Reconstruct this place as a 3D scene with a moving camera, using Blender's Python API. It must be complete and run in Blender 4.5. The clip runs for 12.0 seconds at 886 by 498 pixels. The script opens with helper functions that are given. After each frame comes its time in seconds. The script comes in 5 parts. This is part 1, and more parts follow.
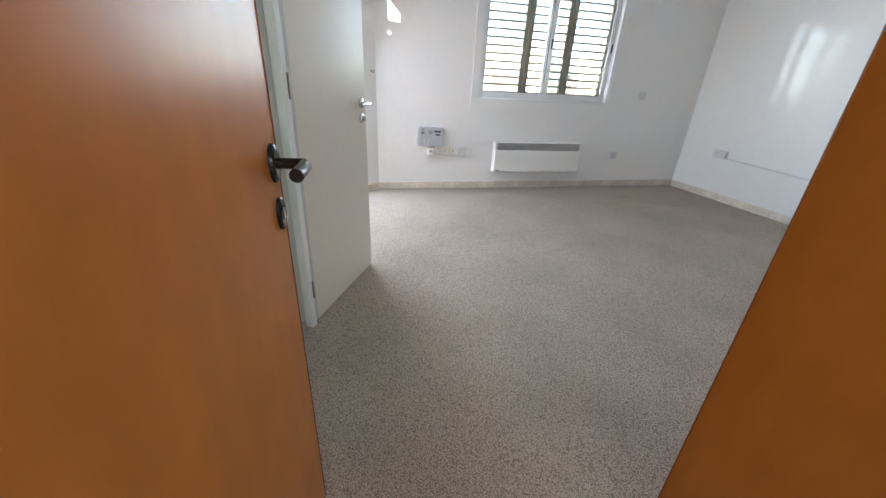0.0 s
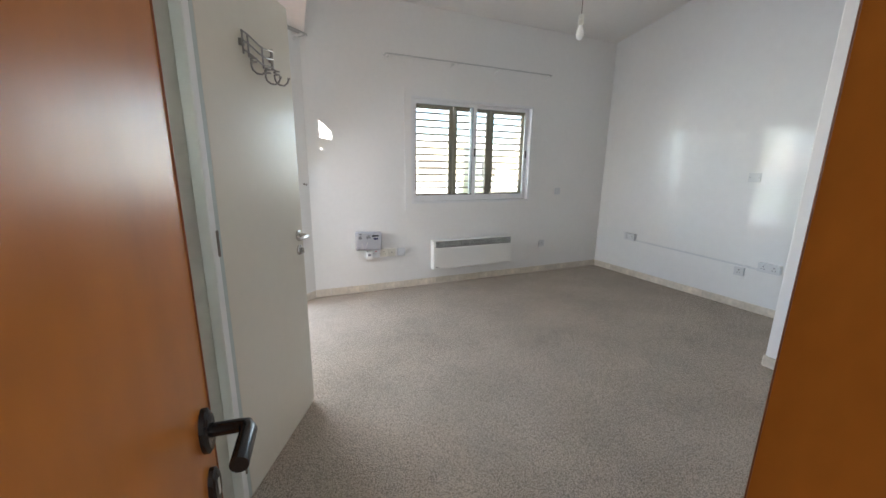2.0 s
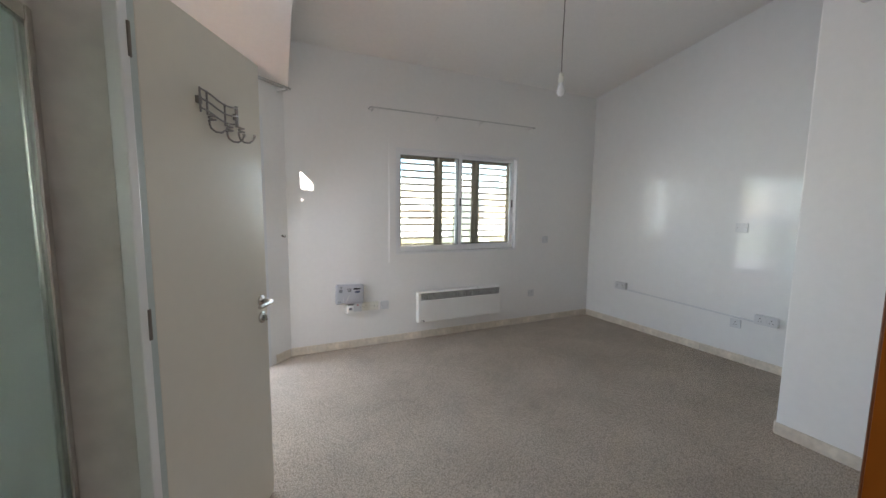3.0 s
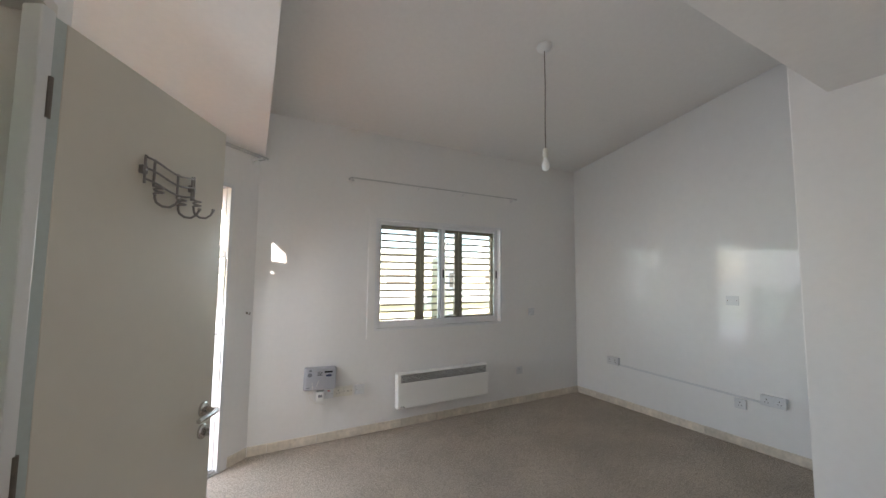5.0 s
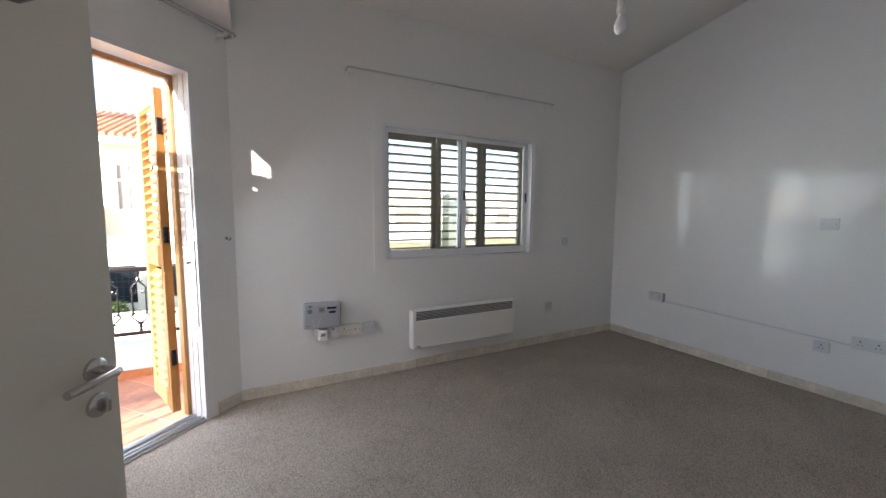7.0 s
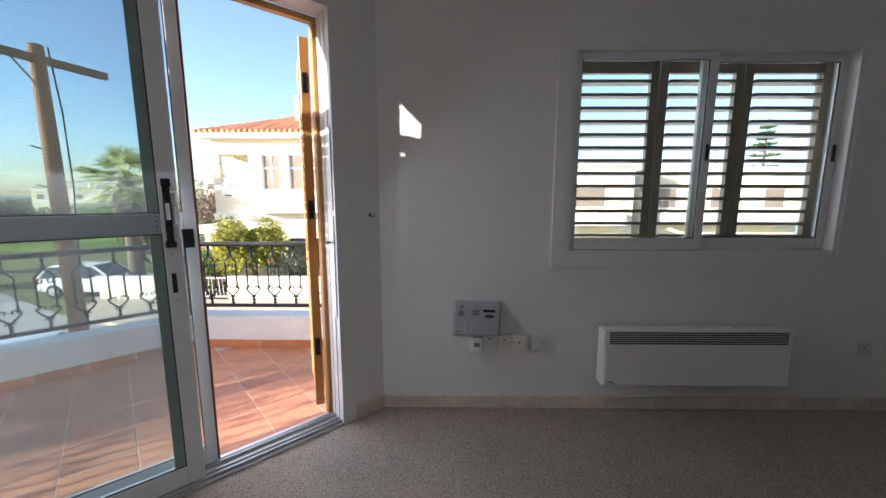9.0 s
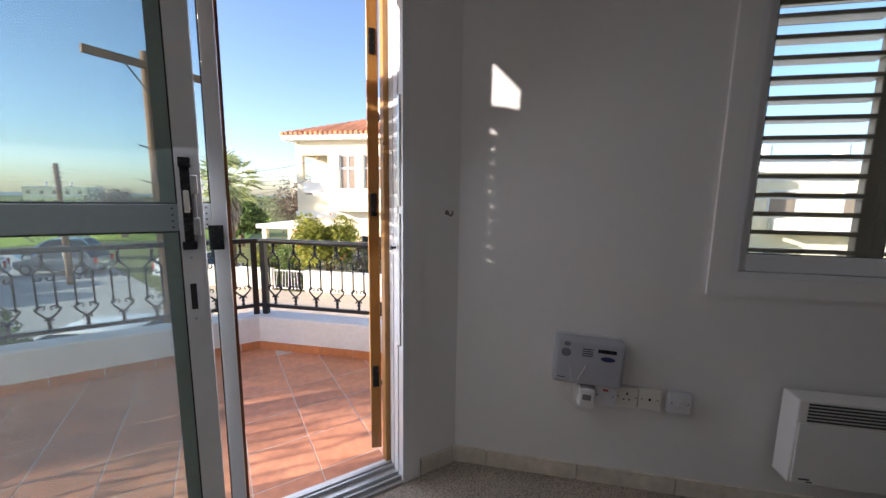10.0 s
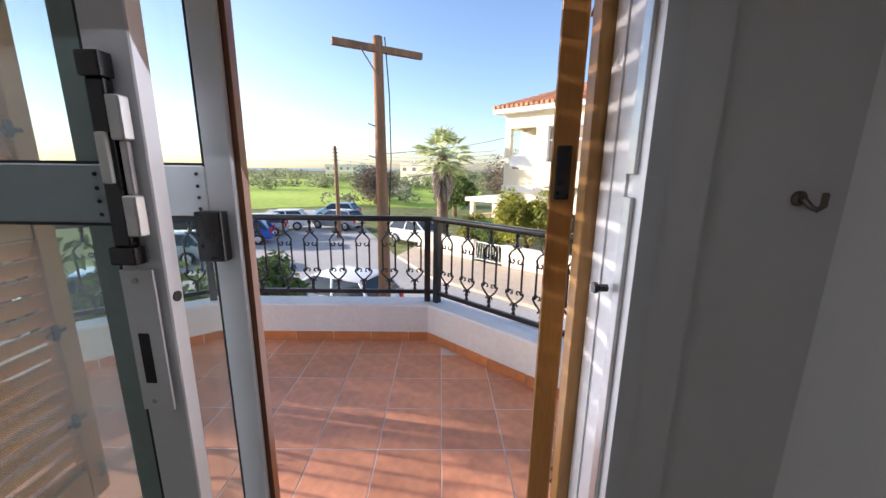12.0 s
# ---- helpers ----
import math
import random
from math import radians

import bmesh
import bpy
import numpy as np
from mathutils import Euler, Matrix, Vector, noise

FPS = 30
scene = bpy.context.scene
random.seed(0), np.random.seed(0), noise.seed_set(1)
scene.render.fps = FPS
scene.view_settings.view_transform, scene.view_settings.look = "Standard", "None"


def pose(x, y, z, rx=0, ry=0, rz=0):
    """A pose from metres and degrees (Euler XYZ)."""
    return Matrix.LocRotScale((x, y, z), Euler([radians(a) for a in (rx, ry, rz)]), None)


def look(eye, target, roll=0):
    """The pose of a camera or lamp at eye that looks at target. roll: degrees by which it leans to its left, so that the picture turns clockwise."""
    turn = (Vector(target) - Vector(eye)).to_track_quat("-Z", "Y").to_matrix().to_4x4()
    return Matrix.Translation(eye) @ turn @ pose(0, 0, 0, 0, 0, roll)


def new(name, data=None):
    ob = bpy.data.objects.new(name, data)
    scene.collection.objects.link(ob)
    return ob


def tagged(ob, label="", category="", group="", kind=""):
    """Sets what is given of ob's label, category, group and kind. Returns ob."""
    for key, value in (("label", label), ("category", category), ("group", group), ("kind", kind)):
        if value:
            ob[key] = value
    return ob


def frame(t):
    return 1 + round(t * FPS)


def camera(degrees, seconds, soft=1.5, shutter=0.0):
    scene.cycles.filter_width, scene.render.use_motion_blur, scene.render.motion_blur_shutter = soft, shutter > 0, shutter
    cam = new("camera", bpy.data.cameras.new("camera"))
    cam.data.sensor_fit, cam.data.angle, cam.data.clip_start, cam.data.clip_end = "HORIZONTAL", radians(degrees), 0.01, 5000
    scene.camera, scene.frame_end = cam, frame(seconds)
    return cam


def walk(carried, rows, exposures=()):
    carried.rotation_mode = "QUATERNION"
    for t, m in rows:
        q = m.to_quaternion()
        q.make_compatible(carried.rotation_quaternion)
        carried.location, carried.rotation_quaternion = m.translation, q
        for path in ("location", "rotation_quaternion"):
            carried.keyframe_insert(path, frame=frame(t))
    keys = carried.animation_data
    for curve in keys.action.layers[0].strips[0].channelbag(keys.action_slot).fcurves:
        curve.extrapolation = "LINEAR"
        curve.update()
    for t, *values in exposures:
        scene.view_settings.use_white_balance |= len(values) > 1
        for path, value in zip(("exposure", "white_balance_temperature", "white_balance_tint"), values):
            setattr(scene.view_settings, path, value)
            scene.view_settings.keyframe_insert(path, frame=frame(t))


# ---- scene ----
# camera and walk
cam = camera(101.31, 12.0)
PATH = [
    (0, (1.088, 0.246, 1.127), (1.507, 2.010, 0.283), 2.99),
    (0.5, (1.063, 0.313, 1.166), (1.636, 2.058, 0.374), 1.94),
    (1, (1.055, 0.353, 1.224), (1.708, 2.110, 0.527), 1.33),
    (1.5, (1.066, 0.384, 1.291), (1.787, 2.158, 0.712), 1.25),
    (2, (1.067, 0.401, 1.340), (1.835, 2.196, 0.904), 0.76),
    (2.5, (1.083, 0.450, 1.364), (1.902, 2.246, 1.042), 0.81),
    (3, (1.180, 0.534, 1.414), (2.009, 2.343, 1.207), 0.62),
    (3.5, (1.233, 0.594, 1.437), (2.070, 2.407, 1.326), 0.64),
    (5.5, (1.233, 0.814, 1.493), (2.187, 2.563, 1.669), 0.23),
    (6, (1.346, 0.902, 1.432), (2.303, 2.656, 1.526), 0.25),
    (6.5, (1.408, 1.097, 1.379), (2.360, 2.855, 1.325), 0.43),
    (6.7, (1.413, 1.211, 1.354), (2.360, 2.969, 1.233), 0.47),
    (8.3, (1.580, 1.815, 1.297), (1.917, 3.765, 1.001), 0.07),
    (8.5, (1.568, 1.907, 1.278), (1.830, 3.868, 0.984), 0.08),
    (9, (1.651, 2.163, 1.270), (1.632, 4.143, 0.987), 0.08),
    (9.5, (1.561, 2.436, 1.258), (1.357, 4.405, 0.971), 0.34),
    (10, (1.506, 2.672, 1.234), (1.126, 4.615, 0.955), 0.82),
    (10.5, (1.476, 2.886, 1.248), (0.822, 4.753, 0.953), 0.45),
    (11, (1.334, 3.127, 1.226), (0.452, 4.893, 0.901), 0.84),
    (11.5, (1.267, 3.340, 1.204), (0.203, 4.987, 0.810), 0.60),
    (12, (1.206, 3.517, 1.203), (-0.114, 4.958, 0.777), 0.71),
]
EXPOSURES = [(0.0, 3.75, 6000, 13), (1.0, 3.5, 6050, 13), (2.0, 3.45, 6200, 13), (2.5, 3.15, 6200, 13), (3.0, 3.1, 6220, 13.5), (5.5, 2.95, 6450, 14), (6.0, 2.95, 6400, 14.5), (6.5, 2.76, 6250, 15.5), (8.3, 2.12, 6150, 17), (9.0, 1.62, 6150, 17), (10.0, 1.34, 6200, 18.5), (11.0, 1.34, 6200, 18), (12.0, 1.1, 6150, 18.5)]
walk(cam, [(t, look(eye, target, roll)) for t, eye, target, roll in PATH], EXPOSURES)

# world, sun and daylight
SUN_WAY = Vector((0.848, 0.530, -0.257))
world = bpy.data.worlds.new("sky")
scene.world = world
world.use_nodes = True
wn = world.node_tree.nodes
sky = wn.new("ShaderNodeTexSky")
sky.sky_type, sky.sun_disc = "NISHITA", False
sky.sun_elevation, sky.sun_rotation = radians(14.4), radians(238.0)
sky.air_density, sky.dust_density, sky.ozone_density = 0.9, 1.1, 1.9
wn["Background"].inputs["Strength"].default_value = 0.15
world.node_tree.links.new(sky.outputs[0], wn["Background"].inputs["Color"])
sun_data = bpy.data.lights.new("sun", "SUN")
sun_data.energy, sun_data.angle, sun_data.color = 5.0, radians(0.53), (1.0, 0.90, 0.77)
sun = new("sun", sun_data)
sun.rotation_euler = SUN_WAY.to_track_quat("-Z", "Y").to_euler()


def opening_light(name, eye, target, width, height, watts, color):
    data = bpy.data.lights.new(name, "AREA")
    data.shape, data.size, data.size_y, data.energy, data.color = "RECTANGLE", width, height, watts, color
    ob = new(name, data)
    ob.matrix_world = look(eye, target)
    return ob


# materials
def material(name, color, rough=0.6, metal=0.0, vary=0.12, grain=60.0, coarse=2.5, bump=0.15, bump_scale=None, spec=0.5, stretch=(1, 1, 1), tint=None):
    m = bpy.data.materials.new(name)
    m.use_nodes = True
    nt = m.node_tree
    N, L = nt.nodes, nt.links
    b = N["Principled BSDF"]
    b.inputs["Roughness"].default_value, b.inputs["Metallic"].default_value = rough, metal
    b.inputs["Specular IOR Level"].default_value = spec
    co = N.new("ShaderNodeTexCoord")
    mp = N.new("ShaderNodeMapping")
    mp.inputs["Scale"].default_value = stretch
    L.new(co.outputs["Object"], mp.inputs["Vector"])
    big, fine = N.new("ShaderNodeTexNoise"), N.new("ShaderNodeTexNoise")
    big.inputs["Scale"].default_value, fine.inputs["Scale"].default_value = coarse, grain
    big.inputs["Detail"].default_value, fine.inputs["Detail"].default_value = 5, 3
    for n in (big, fine):
        L.new(mp.outputs[0], n.inputs["Vector"])
    add = N.new("ShaderNodeMath")
    add.operation = "ADD"
    L.new(big.outputs["Fac"], add.inputs[0])
    L.new(fine.outputs["Fac"], add.inputs[1])
    ramp = N.new("ShaderNodeMapRange")
    ramp.inputs["From Min"].default_value, ramp.inputs["From Max"].default_value = 0.6, 1.4
    L.new(add.outputs[0], ramp.inputs["Value"])
    mix = N.new("ShaderNodeMix")
    mix.data_type = "RGBA"
    dark = tint or tuple(c * (1 - 2 * vary) for c in color)
    mix.inputs["A"].default_value = (*dark, 1)
    mix.inputs["B"].default_value = (*[min(1, c * (1 + vary)) for c in color], 1)
    L.new(ramp.outputs[0], mix.inputs["Factor"])
    L.new(mix.outputs["Result"], b.inputs["Base Color"])
    if bump:
        bp = N.new("ShaderNodeBump")
        bp.inputs["Strength"].default_value, bp.inputs["Distance"].default_value = bump, 0.004
        src = fine
        if bump_scale:
            src = N.new("ShaderNodeTexNoise")
            src.inputs["Scale"].default_value = bump_scale
            L.new(mp.outputs[0], src.inputs["Vector"])
        L.new(src.outputs["Fac"], bp.inputs["Height"])
        L.new(bp.outputs[0], b.inputs["Normal"])
    return m


def vary_by_piece(m, amount=0.25, node="Object Info"):
    """Each piece gets a slightly different brightness."""
    nt = m.node_tree
    b = nt.nodes["Principled BSDF"]
    link = b.inputs["Base Color"].links[0]
    src = link.from_socket
    if node == "Object Info":
        rnd = nt.nodes.new("ShaderNodeObjectInfo").outputs["Random"]
    else:
        rnd = nt.nodes.new("ShaderNodeNewGeometry").outputs["Random Per Island"]
    mr = nt.nodes.new("ShaderNodeMapRange")
    mr.inputs["To Min"].default_value, mr.inputs["To Max"].default_value = 1 - amount, 1 + amount
    nt.links.new(rnd, mr.inputs["Value"])
    hsv = nt.nodes.new("ShaderNodeHueSaturation")
    nt.links.new(mr.outputs[0], hsv.inputs["Value"])
    nt.links.new(src, hsv.inputs["Color"])
    nt.links.new(hsv.outputs[0], b.inputs["Base Color"])
    return m


def glass_material(name, color=(1, 1, 1), rough=0.0, reflect=1.0, dust=0.0):
    m = bpy.data.materials.new(name)
    m.use_nodes = True
    nt = m.node_tree
    nt.nodes.remove(nt.nodes["Principled BSDF"])
    tr, gl, fr, mx = (nt.nodes.new("ShaderNode" + k) for k in ("BsdfTransparent", "BsdfGlossy", "LayerWeight", "MixShader"))
    tr.inputs["Color"].default_value = (*color, 1)
    gl.inputs["Roughness"].default_value = rough
    fr.inputs["Blend"].default_value = 0.5
    pw, ma = nt.nodes.new("ShaderNodeMath"), nt.nodes.new("ShaderNodeMath")
    pw.operation, ma.operation = "POWER", "MULTIPLY_ADD"
    pw.inputs[1].default_value = 5.0
    ma.inputs[1].default_value, ma.inputs[2].default_value = 0.9 * reflect, 0.035 * reflect
    nt.links.new(fr.outputs["Facing"], pw.inputs[0])
    nt.links.new(pw.outputs[0], ma.inputs[0])
    nt.links.new(ma.outputs[0], mx.inputs[0])
    nt.links.new(tr.outputs[0], mx.inputs[1])
    nt.links.new(gl.outputs[0], mx.inputs[2])
    last = mx
    if dust:
        # a thin smeary film of dirt that scatters daylight
        co, no, mr, tl, last = (nt.nodes.new("ShaderNode" + k) for k in ("TexCoord", "TexNoise", "MapRange", "BsdfTranslucent", "MixShader"))
        no.inputs["Scale"].default_value, no.inputs["Detail"].default_value = 3.5, 6
        mr.inputs["From Min"].default_value, mr.inputs["From Max"].default_value = 0.3, 0.75
        mr.inputs["To Min"].default_value, mr.inputs["To Max"].default_value = dust * 0.6, dust * 1.7
        tl.inputs["Color"].default_value = (0.80, 0.82, 0.80, 1)
        nt.links.new(co.outputs["Object"], no.inputs["Vector"])
        nt.links.new(no.outputs["Fac"], mr.inputs["Value"])
        nt.links.new(mr.outputs[0], last.inputs[0])
        nt.links.new(mx.outputs[0], last.inputs[1])
        nt.links.new(tl.outputs[0], last.inputs[2])
    nt.links.new(last.outputs[0], nt.nodes["Material Output"].inputs["Surface"])
    return m


def leafy(m):
    """Leaves and frosted panes let part of the light through."""
    nt = m.node_tree
    b = nt.nodes["Principled BSDF"]
    tr, mx = nt.nodes.new("ShaderNodeBsdfTranslucent"), nt.nodes.new("ShaderNodeMixShader")
    mx.inputs[0].default_value = 0.45
    nt.links.new(b.inputs["Base Color"].links[0].from_socket, tr.inputs["Color"])
    nt.links.new(b.outputs[0], mx.inputs[1])
    nt.links.new(tr.outputs[0], mx.inputs[2])
    nt.links.new(mx.outputs[0], nt.nodes["Material Output"].inputs["Surface"])
    return m


def carpet_material():
    m = material("carpet", (0.76, 0.65, 0.53), rough=0.95, vary=0.13, grain=170, coarse=2.2, bump=0.0, spec=0.1)
    nt = m.node_tree
    v = nt.nodes.new("ShaderNodeTexVoronoi")
    v.inputs["Scale"].default_value = 230
    co = nt.nodes.new("ShaderNodeTexCoord")
    nt.links.new(co.outputs["Object"], v.inputs["Vector"])
    bp = nt.nodes.new("ShaderNodeBump")
    bp.inputs["Strength"].default_value, bp.inputs["Distance"].default_value = 1.0, 0.006
    bp.invert = True
    nt.links.new(v.outputs["Distance"], bp.inputs["Height"])
    b = nt.nodes["Principled BSDF"]
    nt.links.new(bp.outputs[0], b.inputs["Normal"])
    # the shade down between the loops is put into the colour
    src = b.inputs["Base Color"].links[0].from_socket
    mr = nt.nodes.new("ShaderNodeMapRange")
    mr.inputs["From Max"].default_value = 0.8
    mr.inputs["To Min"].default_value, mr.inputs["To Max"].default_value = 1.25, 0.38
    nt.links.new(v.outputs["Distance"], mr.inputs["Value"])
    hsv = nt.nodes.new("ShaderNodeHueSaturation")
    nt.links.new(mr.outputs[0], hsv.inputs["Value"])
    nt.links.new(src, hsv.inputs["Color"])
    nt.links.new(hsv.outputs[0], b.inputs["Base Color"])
    return m


M = {
    "paint": material("white_wall_paint", (0.80, 0.79, 0.77), rough=0.5, vary=0.015, grain=25, coarse=0.8, bump=0.08),
    "gloss": material("white_gloss_wall_paint", (0.80, 0.80, 0.79), rough=0.05, spec=0.3, vary=0.015, grain=14, coarse=0.8, bump=0.008),
    "ceiling": material("ceiling_paint", (0.80, 0.78, 0.75), rough=0.8, vary=0.02, grain=30, coarse=0.7, bump=0.06),
    "outer": material("cream_render", (0.78, 0.74, 0.64), rough=0.9, vary=0.05, grain=40, coarse=0.8, bump=0.3),
    "parapet": material("white_rough_render", (0.82, 0.81, 0.79), rough=0.85, vary=0.05, grain=30, coarse=3, bump=0.5),
    "carpet": carpet_material(),
    "skirting": vary_by_piece(material("beige_marble_tile", (0.70, 0.63, 0.53), rough=0.35, vary=0.12, grain=30, coarse=6, bump=0.05), 0.08),
    "alu": material("white_coated_aluminium", (0.76, 0.765, 0.77), rough=0.30, vary=0.02, grain=20, bump=0.0),
    "gasket": material("black_rubber", (0.02, 0.02, 0.02), rough=0.6, vary=0.1, bump=0.0),
    "black": material("black_plastic", (0.015, 0.015, 0.016), rough=0.25, vary=0.1, bump=0.02),
    "track": material("grey_aluminium_track", (0.55, 0.55, 0.54), rough=0.35, metal=0.7, vary=0.08, bump=0.02),
    "pane": glass_material("window_glass", (0.86, 0.90, 0.89)),
    "door_pane": glass_material("dusty_door_glass", (0.78, 0.84, 0.84), dust=0.034),
    "shower_glass": glass_material("green_shower_glass", (0.84, 0.91, 0.89), dust=0.10),
    "white_door": material("white_satin_door", (0.69, 0.645, 0.55), rough=0.28, vary=0.015, grain=20, coarse=1.0, bump=0.03),
    "edge": material("grey_green_door_edge", (0.48, 0.53, 0.50), rough=0.4, vary=0.04, bump=0.02),
    "bead": material("glass_tinted_glazing_bead", (0.24, 0.32, 0.29), rough=0.4, vary=0.05, bump=0.02),
    "frosted": material("frosted_glass", (0.85, 0.87, 0.86), rough=0.3, vary=0.02, bump=0.1, grain=200),
    "shaded_rail": material("shade_tinted_aluminium_rail", (0.34, 0.41, 0.42), rough=0.3, vary=0.04, bump=0.0),
    "jamb": material("worn_white_jamb", (0.68, 0.65, 0.60), rough=0.55, vary=0.08, grain=14, coarse=3, bump=0.1),
    "oak": material("orange_brown_veneer", (0.50, 0.180, 0.028), rough=0.30, spec=0.28, vary=0.12, grain=7, coarse=1.1, bump=0.01, stretch=(2, 2, 1)),
    "oak_edge": material("dark_wood_edge", (0.20, 0.06, 0.015), rough=0.4, vary=0.12, grain=30, bump=0.03, stretch=(6, 6, 0.5)),
    "pine": material("varnished_pine", (0.46, 0.23, 0.062), rough=0.38, vary=0.14, grain=26, coarse=3, bump=0.05, stretch=(9, 9, 0.7)),
    "shutter": material("brown_window_shutter", (0.215, 0.16, 0.098), rough=0.5, vary=0.1, grain=20, bump=0.05, stretch=(3, 3, 1)),
    "chrome": material("brushed_steel", (0.62, 0.60, 0.57), rough=0.24, metal=1.0, vary=0.04, grain=80, bump=0.02),
    "wire_steel": material("dull_steel_wire", (0.30, 0.28, 0.26), rough=0.3, metal=1.0, vary=0.06, bump=0.02),
    "bronze": material("dark_steel_hinge", (0.22, 0.19, 0.16), rough=0.35, metal=0.9, vary=0.08, bump=0.02),
    "plate": material("cool_white_plastic", (0.64, 0.65, 0.66), rough=0.3, vary=0.01, bump=0.0),
    "plastic": material("white_plastic", (0.80, 0.80, 0.78), rough=0.3, vary=0.01, bump=0.0),
    "cream": material("aged_white_plastic", (0.74, 0.72, 0.64), rough=0.35, vary=0.02, bump=0.0),
    "alarm": material("pale_grey_plastic", (0.43, 0.44, 0.475), rough=0.45, vary=0.02, bump=0.03, grain=200),
    "grey": material("mid_grey_plastic", (0.20, 0.205, 0.225), rough=0.5, vary=0.05, bump=0.0),
    "navy": material("dark_blue_badge", (0.02, 0.03, 0.09), rough=0.3, vary=0.05, bump=0.0),
    "red": material("red_plastic", (0.5, 0.02, 0.02), rough=0.3, vary=0.05, bump=0.0),
    "heater": material("white_enamel", (0.80, 0.79, 0.76), rough=0.3, vary=0.01, bump=0.0),
    "slot": material("dark_grille", (0.05, 0.05, 0.05), rough=0.6, vary=0.1, bump=0.0),
    "bulb": material("frosted_bulb", (0.85, 0.85, 0.83), rough=0.15, vary=0.01, bump=0.0),
    "iron": material("black_painted_iron", (0.012, 0.013, 0.016), rough=0.28, vary=0.2, grain=60, bump=0.12),
    "terracotta": vary_by_piece(material("terracotta_tile", (0.70, 0.31, 0.165), rough=0.36, vary=0.13, grain=18, coarse=4, bump=0.12), 0.10),
    "kerb_tile": vary_by_piece(material("orange_skirting_tile", (0.62, 0.24, 0.09), rough=0.4, vary=0.1, grain=24, coarse=5, bump=0.1), 0.08),
    "grout": material("pale_grout", (0.74, 0.64, 0.56), rough=0.9, vary=0.12, grain=80, bump=0.3),
    "asphalt": material("worn_asphalt", (0.44, 0.42, 0.39), rough=0.9, vary=0.14, grain=12, coarse=0.25, bump=0.3),
    "concrete": material("concrete_pavement", (0.56, 0.46, 0.35), rough=0.9, vary=0.12, grain=8, coarse=0.6, bump=0.3),
    "earth": material("grass_and_earth", (0.24, 0.26, 0.10), rough=0.95, vary=0.35, grain=1.5, coarse=0.06, bump=0.4, spec=0.1),
    "field": material("green_meadow", (0.44, 0.56, 0.10), rough=0.95, vary=0.22, grain=1.2, coarse=0.05, bump=0.3, spec=0.1),
    "leaf": vary_by_piece(material("green_leaf", (0.17, 0.24, 0.07), rough=0.55, vary=0.25, grain=6, coarse=1, bump=0.0), 0.55, "island"),
    # leaf green made paler and duller, distance haze put into the colour
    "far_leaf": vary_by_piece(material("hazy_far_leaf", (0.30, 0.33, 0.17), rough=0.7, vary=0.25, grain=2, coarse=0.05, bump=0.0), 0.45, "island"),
    "yellow_leaf": vary_by_piece(material("citrus_leaf", (0.33, 0.34, 0.05), rough=0.5, vary=0.25, grain=6, coarse=1, bump=0.0), 0.55, "island"),
    "olive_leaf": vary_by_piece(material("grey_olive_leaf", (0.26, 0.27, 0.18), rough=0.6, vary=0.2, grain=6, coarse=1, bump=0.0), 0.5, "island"),
    "palm_leaf": vary_by_piece(material("palm_leaf", (0.54, 0.58, 0.30), rough=0.5, vary=0.2, grain=6, coarse=1, bump=0.0), 0.5, "island"),
    "twig": vary_by_piece(material("bare_twig", (0.21, 0.16, 0.12), rough=0.9, vary=0.2, bump=0.0), 0.3, "island"),
    "bark": material("bark", (0.20, 0.14, 0.095), rough=0.95, vary=0.3, grain=14, coarse=3, bump=0.8),
    "dead_frond": vary_by_piece(material("dead_palm_frond", (0.60, 0.52, 0.43), rough=0.9, vary=0.25, grain=12, bump=0.2), 0.45, "island"),
    "pole": material("weathered_wood_pole", (0.27, 0.145, 0.075), rough=0.85, vary=0.22, grain=26, coarse=2, bump=0.5, stretch=(5, 5, 0.4)),
    "roof": vary_by_piece(material("orange_roof_tile", (0.64, 0.29, 0.14), rough=0.8, vary=0.15, grain=8, coarse=1, bump=0.2), 0.18),
    "house": material("pale_cream_house_wall", (0.83, 0.75, 0.56), rough=0.9, vary=0.03, grain=9, coarse=0.3, bump=0.15),
    "house_trim": material("white_house_trim", (0.82, 0.81, 0.78), rough=0.8, vary=0.03, grain=9, coarse=0.5, bump=0.1),
    "dark_pane": material("dark_window_pane", (0.03, 0.04, 0.05), rough=0.08, vary=0.1, bump=0.0),
    "curtain": material("brown_curtain_behind_glass", (0.28, 0.22, 0.17), rough=0.25, vary=0.1, grain=4, bump=0.0),
    "tyre": material("tyre_rubber", (0.02, 0.02, 0.02), rough=0.8, vary=0.1, bump=0.1),
    "silver": material("silver_alloy", (0.55, 0.55, 0.56), rough=0.3, metal=0.8, vary=0.03, bump=0.0),
    "car_white": material("white_car_paint", (0.78, 0.78, 0.78), rough=0.12, vary=0.01, bump=0.0),
    "car_silver": material("silver_car_paint", (0.45, 0.46, 0.47), rough=0.15, metal=0.5, vary=0.01, bump=0.0),
    "car_blue": material("blue_car_paint", (0.03, 0.10, 0.42), rough=0.12, vary=0.02, bump=0.0),
    "car_dark": material("dark_car_paint", (0.04, 0.045, 0.05), rough=0.12, vary=0.02, bump=0.0),
    "car_lightblue": material("light_blue_car_paint", (0.24, 0.42, 0.60), rough=0.15, vary=0.02, bump=0.0),
    "lamp_red": material("red_tail_light", (0.55, 0.015, 0.01), rough=0.15, vary=0.05, bump=0.0),
    "lamp_clear": material("clear_headlight", (0.7, 0.72, 0.74), rough=0.1, vary=0.02, bump=0.0),
